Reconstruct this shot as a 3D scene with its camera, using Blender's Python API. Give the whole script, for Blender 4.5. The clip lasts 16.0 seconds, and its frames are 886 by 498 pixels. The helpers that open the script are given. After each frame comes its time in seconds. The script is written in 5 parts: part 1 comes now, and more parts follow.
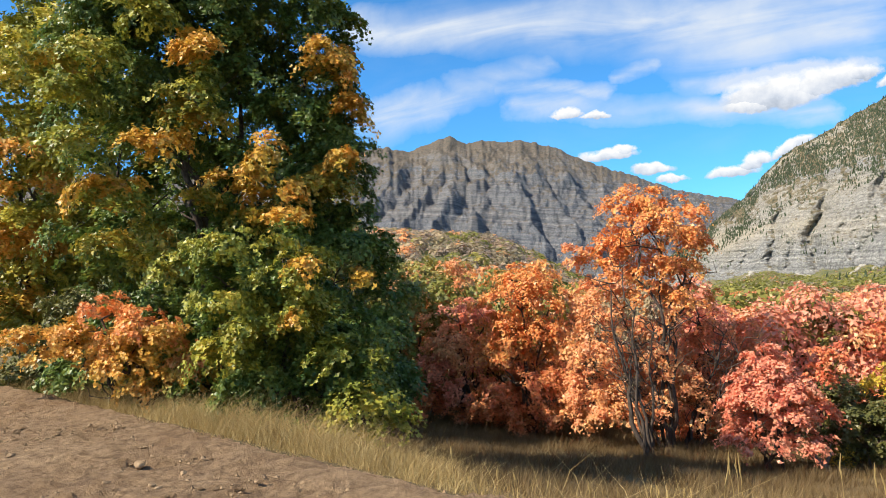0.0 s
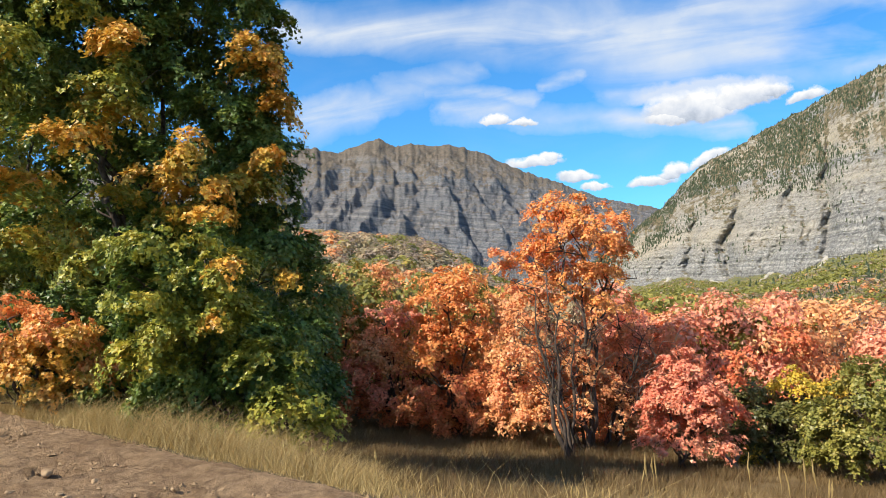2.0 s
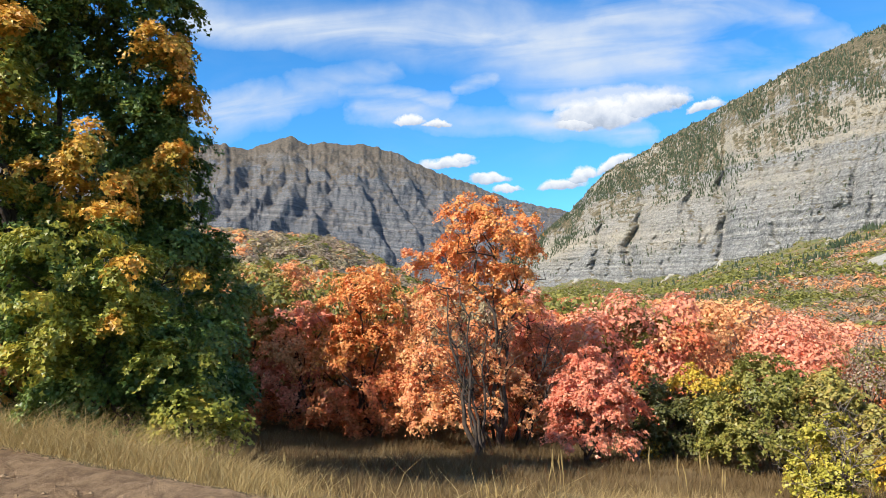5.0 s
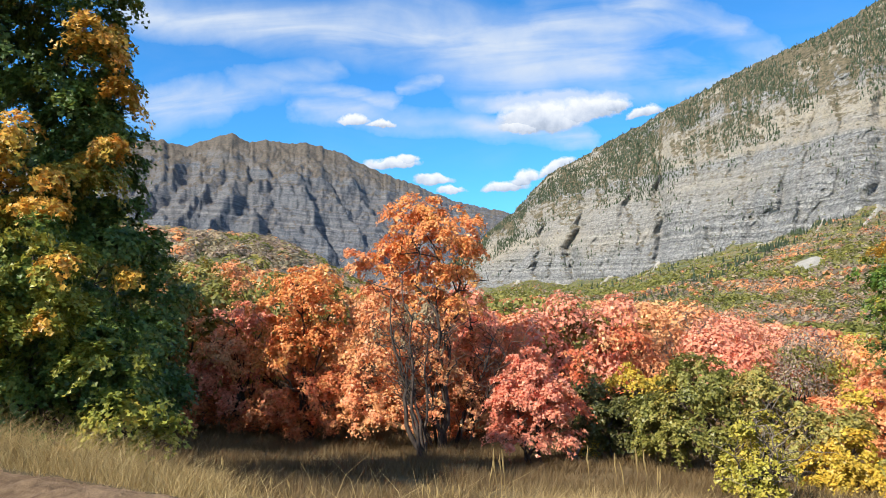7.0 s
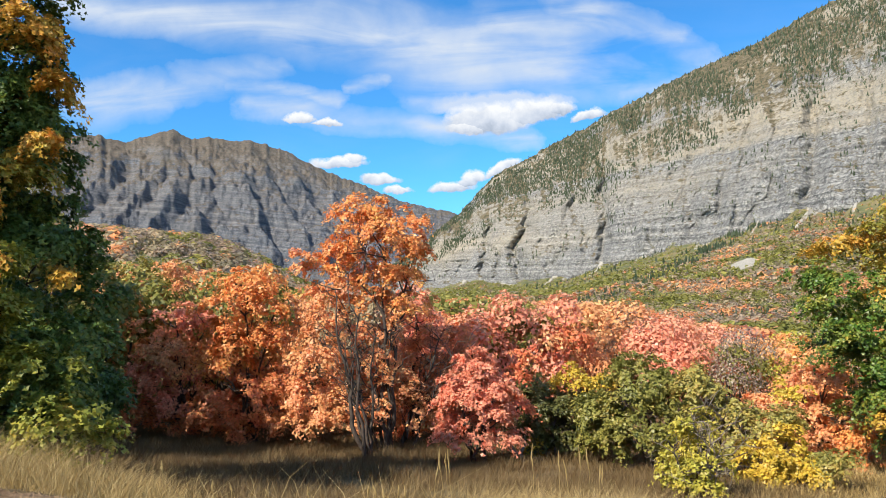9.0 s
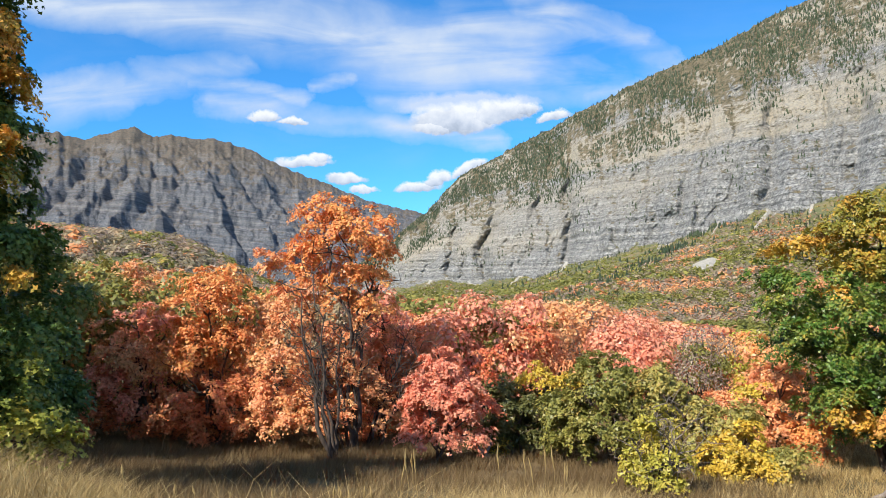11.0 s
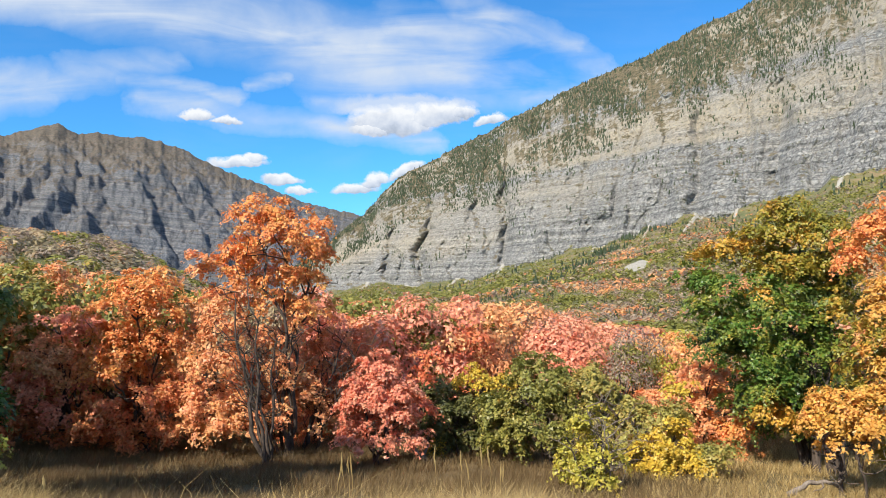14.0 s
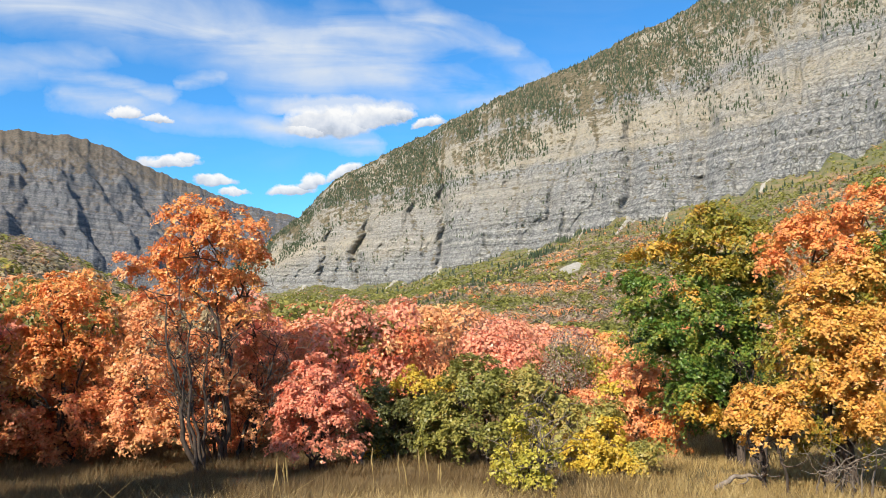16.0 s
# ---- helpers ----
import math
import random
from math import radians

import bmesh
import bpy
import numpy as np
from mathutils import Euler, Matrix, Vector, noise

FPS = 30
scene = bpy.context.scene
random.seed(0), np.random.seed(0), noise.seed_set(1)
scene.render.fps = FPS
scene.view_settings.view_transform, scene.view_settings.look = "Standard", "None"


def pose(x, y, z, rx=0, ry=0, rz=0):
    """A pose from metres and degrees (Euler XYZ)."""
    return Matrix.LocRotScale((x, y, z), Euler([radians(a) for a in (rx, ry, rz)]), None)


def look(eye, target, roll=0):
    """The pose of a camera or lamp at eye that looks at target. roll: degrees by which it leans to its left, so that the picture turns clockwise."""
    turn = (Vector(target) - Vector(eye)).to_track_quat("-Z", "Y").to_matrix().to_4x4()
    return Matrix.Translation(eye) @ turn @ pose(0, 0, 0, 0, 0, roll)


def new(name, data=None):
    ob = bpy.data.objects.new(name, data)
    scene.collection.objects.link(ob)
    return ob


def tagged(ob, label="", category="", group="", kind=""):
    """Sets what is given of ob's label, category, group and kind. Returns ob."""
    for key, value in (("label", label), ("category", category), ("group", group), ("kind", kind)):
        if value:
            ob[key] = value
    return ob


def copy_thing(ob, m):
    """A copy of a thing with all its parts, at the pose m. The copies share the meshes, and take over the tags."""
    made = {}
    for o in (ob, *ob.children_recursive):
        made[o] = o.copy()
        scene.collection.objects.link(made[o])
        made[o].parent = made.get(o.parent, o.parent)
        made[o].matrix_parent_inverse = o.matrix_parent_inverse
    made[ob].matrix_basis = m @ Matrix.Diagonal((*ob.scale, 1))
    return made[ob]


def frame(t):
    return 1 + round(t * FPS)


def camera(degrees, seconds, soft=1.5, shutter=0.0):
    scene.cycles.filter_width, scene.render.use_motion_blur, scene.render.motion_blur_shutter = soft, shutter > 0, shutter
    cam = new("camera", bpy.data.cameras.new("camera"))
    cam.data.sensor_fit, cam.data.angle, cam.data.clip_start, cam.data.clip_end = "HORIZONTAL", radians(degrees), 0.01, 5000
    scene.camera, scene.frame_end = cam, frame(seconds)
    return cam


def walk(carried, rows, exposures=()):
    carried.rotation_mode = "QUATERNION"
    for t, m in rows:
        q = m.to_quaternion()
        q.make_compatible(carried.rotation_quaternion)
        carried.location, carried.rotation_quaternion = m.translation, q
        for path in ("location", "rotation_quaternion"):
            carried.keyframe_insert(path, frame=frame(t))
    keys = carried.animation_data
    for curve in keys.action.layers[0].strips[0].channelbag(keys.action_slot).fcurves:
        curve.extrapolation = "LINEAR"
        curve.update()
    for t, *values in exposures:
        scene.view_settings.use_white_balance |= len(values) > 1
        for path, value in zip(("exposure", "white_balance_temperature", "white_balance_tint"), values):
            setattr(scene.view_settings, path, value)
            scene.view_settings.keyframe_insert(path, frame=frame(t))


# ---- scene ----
# A hand-held pan from a dirt road over an autumn valley: maples below the bank, cliffs and a far summit.
EYE = Vector((0.0, 0.0, 1.6))
cam = camera(62.41, 16.0, soft=0.5)
# seconds, heading to the right of north, tilt up, lean
TURNS = (
    (0.0, -21.13, 3.60, -1.76), (0.5, -20.01, 3.56, -1.72), (1.0, -18.48, 3.61, -1.62), (1.5, -16.75, 3.66, -1.37),
    (2.0, -15.44, 3.70, -1.24), (2.5, -14.39, 3.68, -1.21), (3.0, -13.27, 3.63, -1.14), (3.5, -12.07, 3.60, -1.14),
    (4.0, -10.90, 3.59, -1.17), (6.5, -5.32, 3.56, -1.04), (7.0, -4.19, 3.56, -0.97), (7.5, -2.94, 3.59, -0.88),
    (8.0, -1.80, 3.58, -0.90), (8.5, -0.81, 3.57, -0.94), (9.0, 0.00, 3.50, -1.00), (11.5, 3.25, 3.42, -1.15),
    (12.0, 3.87, 3.40, -1.19), (12.5, 4.61, 3.40, -1.20), (13.0, 5.56, 3.38, -1.25), (13.5, 6.63, 3.37, -1.31),
    (14.0, 7.56, 3.51, -1.30), (14.5, 8.62, 3.59, -1.36), (15.0, 10.02, 3.57, -1.43), (15.5, 11.35, 3.54, -1.51),
    (16.0, 12.45, 3.57, -1.56))


def aim(heading, tilt):
    a, e = radians(heading), radians(tilt)
    return Vector((math.sin(a) * math.cos(e), math.cos(a) * math.cos(e), math.sin(e)))


walk(cam, [(t, look(EYE, EYE + aim(h, p), r)) for t, h, p, r in TURNS], exposures=[(0.0, 0.69, 6500, 10), (4.0, 0.63, 6350, 10), (6.5, 0.61, 6050, 10), (9.0, 0.6, 6250, 10), (12.0, 0.58, 5950, 10), (14.0, 0.57, 6200, 10), (16.0, 0.57, 6400, 10)])

# ---------------------------------------------------------------- light
SUN_HEADING, SUN_HEIGHT = -135.0, 43.0      # the sun stands behind and to the left
sun = new("sun", bpy.data.lights.new("sun", "SUN"))
sun.data.energy, sun.data.angle, sun.data.color = 5.0, radians(0.53), (1.0, 0.9, 0.74)
sun.matrix_world = look(Vector((0, 0, 60)), Vector((0, 0, 60)) - aim(SUN_HEADING, SUN_HEIGHT))


class Nodes:
    """Short hand for node trees."""

    def __init__(self, tree):
        self.tree = tree
        tree.nodes.clear()

    def add(self, kind, *ins, **attrs):
        n = self.tree.nodes.new(kind)
        for k, v in attrs.items():
            if k == "operation":
                n.operation = v
            elif k == "blend_type":
                n.blend_type = v
            elif k == "data_type":
                n.data_type = v
            elif k == "dims":
                n.noise_dimensions = v
            elif k == "ramp":
                el = n.color_ramp.elements
                while len(el) < len(v):
                    el.new(0.5)
                for e, (p, c) in zip(el, v):
                    e.position, e.color = p, (*c, 1) if len(c) == 3 else c
            elif k == "invert":
                n.invert = v
        for key, v in ins:
            s = n.inputs[key]
            if isinstance(v, bpy.types.NodeSocket):
                self.tree.links.new(v, s)
            elif hasattr(s, "default_value"):
                s.default_value = v
        return n

    def math(self, op, a, b=0.0, c=0.0):
        return self.add("ShaderNodeMath", (0, a), (1, b), (2, c), operation=op).outputs[0]

    def vmath(self, op, a, b=(0, 0, 0)):
        return self.add("ShaderNodeVectorMath", (0, a), (1, b), operation=op).outputs[0]

    def noise(self, vec, scale, detail=4.0, rough=0.55, dist=0.0):
        return self.add("ShaderNodeTexNoise", ("Vector", vec), ("Scale", scale), ("Detail", detail), ("Roughness", rough),
                        ("Distortion", dist)).outputs[0]

    def ramp(self, fac, stops):
        return self.add("ShaderNodeValToRGB", (0, fac), ramp=stops).outputs[0]

    def mix(self, fac, a, b, mode="MIX"):
        n = self.add("ShaderNodeMix", (0, fac), (6, a), (7, b), data_type="RGBA", blend_type=mode)
        return n.outputs[2]

    def span(self, v, lo, hi, a=0.0, b=1.0):
        return self.add("ShaderNodeMapRange", (0, v), (1, lo), (2, hi), (3, a), (4, b)).outputs[0]


def build_sky():
    world = bpy.data.worlds.new("sky")
    scene.world = world
    world.use_nodes = True
    n = Nodes(world.node_tree)
    sky = n.add("ShaderNodeTexSky")
    sky.sky_type, sky.sun_disc = "NISHITA", False
    sky.sun_elevation, sky.sun_rotation = radians(SUN_HEIGHT), radians(SUN_HEADING)
    sky.altitude, sky.air_density, sky.dust_density, sky.ozone_density = 1700, 1.15, 0.25, 2.5
    way = n.add("ShaderNodeTexCoord").outputs["Generated"]
    xyz = n.add("ShaderNodeSeparateXYZ", (0, way))
    x, y, z = xyz.outputs
    # a flat chart of the northern sky: right and up, each as a tangent
    yy = n.math("MAXIMUM", y, 0.05)
    u, v = n.math("DIVIDE", x, yy), n.math("DIVIDE", z, yy)
    chart = n.add("ShaderNodeCombineXYZ", (0, u), (1, v)).outputs[0]

    stir = n.add("ShaderNodeTexNoise", ("Vector", chart), ("Scale", 5.0), ("Detail", 6.0), ("Roughness", 0.6)).outputs[1]
    moved = n.add("ShaderNodeSeparateXYZ", (0, n.vmath("MULTIPLY", n.vmath("SUBTRACT", stir, (0.5, 0.5, 0.5)), (0.17, 0.07, 0)))).outputs
    us, vs = n.math("ADD", u, moved[0]), n.math("ADD", v, moved[1])
    curl = n.add("ShaderNodeTexNoise", ("Vector", chart), ("Scale", 30.0), ("Detail", 6.0), ("Roughness", 0.62)).outputs[1]
    curled = n.add("ShaderNodeSeparateXYZ", (0, n.vmath("MULTIPLY", n.vmath("SUBTRACT", curl, (0.5, 0.5, 0.5)), (0.04, 0.024, 0)))).outputs
    uh, vh = n.math("ADD", u, curled[0]), n.math("ADD", v, curled[1])

    def streak(u0, v0, u1, v1, w0, w1):
        """How near the chart's point lies to a line, across w0 at its start and w1 at its end."""
        lx, ly = u1 - u0, v1 - v0
        length = math.hypot(lx, ly)
        ex, ey = lx / length, ly / length
        du, dv = n.math("SUBTRACT", us, u0), n.math("SUBTRACT", vs, v0)
        along = n.math("DIVIDE", n.math("ADD", n.math("MULTIPLY", du, ex), n.math("MULTIPLY", dv, ey)), length)
        across = n.math("SUBTRACT", n.math("MULTIPLY", dv, ex), n.math("MULTIPLY", du, ey))
        part = n.math("MINIMUM", n.math("MAXIMUM", along, 0.0), 1.0)
        over = n.math("MULTIPLY", n.math("SUBTRACT", along, part), length)
        width = n.math("ADD", n.math("MULTIPLY", part, w1 - w0), w0)
        far = n.math("SQRT", n.math("ADD", n.math("MULTIPLY", across, across), n.math("MULTIPLY", over, over)))
        return n.math("SUBTRACT", 1.0, n.math("DIVIDE", far, width))

    def most(values):
        out = values[0]
        for w in values[1:]:
            out = n.math("MAXIMUM", out, w)
        return out

    turned = n.add("ShaderNodeMapping", ("Vector", chart), ("Rotation", (0, 0, 0.22)), ("Scale", (2.2, 9.0, 1))).outputs[0]
    wisps = n.noise(turned, 1.9, 6, 0.52, 0.8)
    broad = n.noise(chart, 4.5, 5, 0.55)
    veil = most([n.add("ShaderNodeMapRange", (0, streak(*q)), (1, -0.25), (2, 0.9)).outputs[0] for q in CIRRUS])
    veil = n.math("POWER", n.math("MAXIMUM", veil, 0.0), 0.8)
    torn = n.math("ADD", n.math("MULTIPLY", wisps, 0.6), n.math("MULTIPLY", broad, 0.4))
    veil = n.math("MULTIPLY", veil, n.span(torn, 0.34, 0.6, 0.0, 1.0))
    veil = n.math("ADD", n.math("MULTIPLY", veil, 0.92), n.math("MULTIPLY", n.span(torn, 0.5, 0.8), 0.1))
    front = n.span(y, 0.1, 0.35)
    # thin cloud added over the unseen rest of the sky, to lift the shade
    round_about = n.add("ShaderNodeMapping", ("Vector", way), ("Scale", (2.0, 3.2, 5.0))).outputs[0]
    rest = n.math("MULTIPLY", n.span(n.noise(round_about, 1.0, 6, 0.56, 0.5), 0.36, 0.66, 0.0, 0.8), n.span(z, 0.0, 0.12))
    veil = n.math("ADD", n.math("MULTIPLY", veil, front), n.math("MULTIPLY", rest, n.math("SUBTRACT", 1.0, front)))

    # heaped clouds: lens-shaped bodies with a billowing rim and a greyer foot
    puffs = n.noise(chart, 26.0, 7, 0.62, 0.3)
    small = n.noise(chart, 75.0, 5, 0.6)
    rim = n.math("ADD", n.math("MULTIPLY", n.math("SUBTRACT", puffs, 0.5), 1.5), n.math("MULTIPLY", n.math("SUBTRACT", small, 0.5), 0.55))

    def heap(u0, v0, a, b, tilt=0.0):
        du, dv = n.math("SUBTRACT", uh, u0), n.math("SUBTRACT", vh, v0)
        dv = n.math("SUBTRACT", dv, n.math("MULTIPLY", du, tilt))
        low = n.math("MULTIPLY", n.math("MINIMUM", dv, 0.0), 1.9)
        dv2 = n.math("ADD", n.math("MAXIMUM", dv, 0.0), low)
        q = n.math("ADD", n.math("POWER", n.math("ABSOLUTE", n.math("DIVIDE", du, a)), 2.0),
                   n.math("POWER", n.math("ABSOLUTE", n.math("DIVIDE", dv2, b)), 2.0))
        return n.math("SUBTRACT", 1.0, n.math("SQRT", q)), n.math("DIVIDE", dv, b)

    body, foot = None, None
    for q in HEAPS:
        inside, level = heap(*q)
        if body is None:
            body, foot = inside, level
        else:
            nearer = n.math("GREATER_THAN", inside, body)
            foot = n.math("ADD", n.math("MULTIPLY", nearer, level), n.math("MULTIPLY", n.math("SUBTRACT", 1.0, nearer), foot))
            body = n.math("MAXIMUM", body, inside)
    heaped = n.math("MULTIPLY", n.span(n.math("ADD", body, n.math("MULTIPLY", rim, 0.35)), 0.02, 0.3, 0.0, 0.97), front)
    lift = n.math("ADD", foot, n.math("MULTIPLY", rim, 1.1))
    white = n.ramp(n.span(lift, -0.7, 0.6), ((0.0, (2.6, 3.0, 3.6)), (0.45, (4.5, 4.8, 5.3)), (1.0, (6.7, 6.65, 6.5))))
    cap = n.math("MULTIPLY", n.span(n.math("ADD", most([heap(*q)[0] for q in LENSES]), n.math("MULTIPLY", rim, 0.05)), 0.0, 0.34, 0.0, 0.75), front)

    clear = n.mix(1.0, sky.outputs[0], (*SKY_TINT, 1), "MULTIPLY")
    col = n.mix(veil, clear, (4.9, 5.3, 5.8, 1))
    col = n.mix(cap, col, (5.0, 5.35, 5.9, 1))
    col = n.mix(heaped, col, white)
    back = n.add("ShaderNodeBackground", ("Color", col), ("Strength", 0.1))
    out = n.add("ShaderNodeOutputWorld")
    n.tree.links.new(back.outputs[0], out.inputs[0])


SKY_TINT = (0.4, 0.97, 1.33)
# streaks of high cloud: from, to (right, up as tangents), half widths
CIRRUS = (
    (-0.512, 0.422, -0.317, 0.392, 0.032, 0.038),
    (-0.317, 0.392, -0.109, 0.364, 0.038, 0.053),
    (-0.109, 0.362, 0.063, 0.321, 0.053, 0.060),
    (0.049, 0.342, 0.235, 0.285, 0.053, 0.034),
    (0.065, 0.377, 0.337, 0.354, 0.034, 0.021),
    (0.160, 0.399, 0.396, 0.312, 0.022, 0.020),
    (-0.516, 0.251, -0.388, 0.275, 0.034, 0.026),
    (-0.388, 0.278, -0.229, 0.319, 0.022, 0.014),
    (-0.300, 0.290, -0.142, 0.264, 0.012, 0.014),
    (-0.277, 0.262, -0.095, 0.236, 0.019, 0.022),
    (-0.095, 0.236, 0.132, 0.207, 0.022, 0.015),
    (-0.132, 0.289, -0.080, 0.298, 0.011, 0.011),
    (-0.035, 0.260, 0.031, 0.276, 0.019, 0.014),
    (0.236, 0.267, 0.335, 0.290, 0.014, 0.012),
    (-0.512, 0.429, -0.194, 0.358, 0.032, 0.038),
    (-0.023, 0.324, 0.194, 0.325, 0.051, 0.051),
    (0.194, 0.325, 0.270, 0.312, 0.051, 0.043),
    (-0.516, 0.259, -0.382, 0.287, 0.029, 0.024),
    (0.162, 0.406, 0.378, 0.321, 0.034, 0.029),
    (-0.342, 0.296, -0.259, 0.312, 0.029, 0.022),
)
# heaped clouds: centre, half width, half height, slope
HEAPS = (
    (0.066, 0.235, 0.069, 0.032, 0.00),
    (0.128, 0.244, 0.054, 0.027, 0.10),
    (0.164, 0.250, 0.026, 0.014, 0.10),
    (0.038, 0.226, 0.035, 0.016, 0.00),
    (0.205, 0.241, 0.026, 0.011, 0.25),
    (-0.194, 0.244, 0.021, 0.013, 0.00),
    (-0.158, 0.238, 0.023, 0.007, 0.00),
    (-0.142, 0.181, 0.047, 0.012, 0.00),
    (-0.123, 0.185, 0.021, 0.011, 0.00),
    (-0.086, 0.157, 0.031, 0.010, 0.00),
    (-0.063, 0.143, 0.023, 0.007, 0.00),
    (0.014, 0.144, 0.038, 0.012, 0.10),
    (0.040, 0.154, 0.024, 0.016, 0.20),
    (0.080, 0.169, 0.028, 0.013, 0.45),
)
LENSES = (
    (0.082, 0.259, 0.106, 0.023, 0.02),
    (0.132, 0.262, 0.060, 0.014, 0.00),
)
build_sky()

# ---------------------------------------------------------------- noise and ground
def lattice(ix, iy, iz, seed):
    h = (ix.astype(np.int64) * 374761393 + iy.astype(np.int64) * 668265263 + iz.astype(np.int64) * 2147483647 + seed * 974634777) & 0xFFFFFFFF
    h = ((h ^ (h >> 13)) * 1274126177) & 0xFFFFFFFF
    h = ((h ^ (h >> 16)) * 2246822519) & 0xFFFFFFFF
    return ((h ^ (h >> 15)) & 0xFFFFFF) / float(0xFFFFFF)


def vnoise(x, y, z=0.0, seed=0):
    """Smooth value noise from 0 to 1 on arrays."""
    x, y, z = np.broadcast_arrays(np.asarray(x, float), np.asarray(y, float), np.asarray(z, float))
    ix, iy, iz = np.floor(x), np.floor(y), np.floor(z)
    fx, fy, fz = x - ix, y - iy, z - iz
    fx, fy, fz = (f * f * f * (f * (f * 6 - 15) + 10) for f in (fx, fy, fz))
    out = 0.0
    for dx in (0, 1):
        for dy in (0, 1):
            for dz in (0, 1):
                w = (fx if dx else 1 - fx) * (fy if dy else 1 - fy) * (fz if dz else 1 - fz)
                out = out + w * lattice(ix + dx, iy + dy, iz + dz, seed)
    return out


def fbm(x, y, z=0.0, octaves=4, gain=0.5, seed=0):
    out, amp, total = 0.0, 1.0, 0.0
    x, y, z = np.asarray(x, float), np.asarray(y, float), np.asarray(z, float)
    for k in range(octaves):
        out = out + amp * vnoise(x * 2 ** k, y * 2 ** k, z * 2 ** k, seed + k)
        total += amp
        amp *= gain
    return out / total


def ridged(x, y, z=0.0, octaves=4, seed=0):
    out, amp, total = 0.0, 1.0, 0.0
    for k in range(octaves):
        out = out + amp * (1 - np.abs(2 * vnoise(np.asarray(x) * 2 ** k, np.asarray(y) * 2 ** k, np.asarray(z) * 2 ** k, seed + k) - 1))
        total += amp
        amp *= 0.5
    return out / total


def smooth(e0, e1, v):
    q = np.clip((v - e0) / (e1 - e0), 0, 1)
    return q * q * (3 - 2 * q)


def curve(v, pts):
    return np.interp(v, [p[0] for p in pts], [p[1] for p in pts])


CLIFF_FOOT = ((-6, -0.2), (-1, 0.1), (2.6, 1.1), (6, 0.5), (9.6, 1.0), (12.2, 1.9), (15.3, 2.6), (17.6, 3.0), (22, 4.2), (26.3, 5.4),
              (30.4, 5.4), (34.4, 6.7), (38.2, 7.8), (44, 9.2), (60, 10))
FOOT_AWAY = ((-6, 2900), (0, 2600), (10, 2050), (20, 1700), (33, 1500), (45, 1400), (60, 1400))
CLIFF_RIDGE = ((-6, 1.0), (-1, 4.4), (0.3, 5.6), (1.4, 6.3), (2.7, 7.7), (4.4, 9.3), (6.7, 10.3), (8.9, 11.5), (11.2, 12.4), (13.4, 13.6),
               (15.7, 14.4), (18, 15.5), (20.2, 16.2), (22.5, 16.9), (24.7, 17.7), (26.9, 18.6), (29, 19.3), (31.1, 19.9), (33, 20.7), (45, 25), (60, 27))
RIDGE_AWAY = ((-6, 3300), (0, 3050), (10, 2800), (20, 2500), (33, 2300), (45, 2250), (60, 2300))
HILL_TOP = ((-70, 6.0), (-30, 5.0), (-22, 4.6), (-18, 4.2), (-16, 3.5), (-13.8, 2.4), (-11.7, 1.2), (-8, -0.6), (-4, -1.9))
VALLEY = ((-10, -7.5), (0, -8.5), (8, -9), (13, -10), (19, -13.5), (25, -15.5), (35, -14), (60, -9))


def beyond_road(x, y):
    """Metres from the road's edge, towards the valley."""
    return (y + 0.455 * x - 4.5) / 1.0987


def ground_z(x, y):
    """The height of the ground, on arrays."""
    x, y = np.asarray(x, float), np.asarray(y, float)
    r, a = np.hypot(x, y), np.degrees(np.arctan2(x, y))
    s = beyond_road(x, y) + 0.5 * (fbm(x * 0.35, y * 0.35, 0, 3, 0.5, 5) - 0.5)
    z = -3.9 * (1 - np.exp(-(np.maximum(s, 0) / 9.3) ** 1.12))
    z = z + 0.16 * (fbm(x * 0.4, y * 0.4, 0, 3, 0.5, 9) - 0.5) * smooth(0, 3, s)
    front = smooth(70, 55, np.abs(a))
    low = z + (curve(a, VALLEY) + 3.9) * (0.62 * smooth(27, 75, r) + 0.38 * smooth(60, 190, r)) * front
    foot = 1.6 + curve(a, FOOT_AWAY) * np.tan(np.radians(curve(a, CLIFF_FOOT)))
    q = np.clip((r - 230) / (curve(a, FOOT_AWAY) - 230), 0, 1.35)
    low = low + (foot - low) * q ** 1.25 * smooth(-16, -4, a) * front
    fan = (fbm(a * 0.8, r * 0.0015, 0, 3, 0.5, 23) - 0.5) * 48 + (fbm(x / 60, y / 60, 0, 3, 0.5, 25) - 0.5) * 20
    low = low + fan * smooth(0.72, 1.0, q) * smooth(-16, -4, a) * front
    hill = 1.6 + 250 * np.tan(np.radians(curve(a, HILL_TOP)))
    low = low + (hill - low) * smooth(60, 250, r) * smooth(-1, -9, a) * front
    low = low + 6 * (fbm(x * 0.012, y * 0.012, 0, 3, 0.5, 21) - 0.5) * smooth(60, 250, r)
    return np.where(r > 26, low, z)


def grid_mesh(name, X, Y, Z, keep=None, wrap=False):
    """A sheet from arrays of rows; keep: which of its faces."""
    nr, na = X.shape
    idx = np.arange(nr * na).reshape(nr, na)
    if wrap:
        idx = np.concatenate([idx, idx[:, :1]], 1)
    quads = np.stack([idx[:-1, :-1], idx[:-1, 1:], idx[1:, 1:], idx[1:, :-1]], -1).reshape(-1, 4)
    if keep is not None:
        quads = quads[keep.ravel()]
    used, inv = np.unique(quads, return_inverse=True)
    co = np.stack([X.ravel(), Y.ravel(), Z.ravel()], 1)[used]
    return raw_mesh(name, co, inv.reshape(-1, 4))


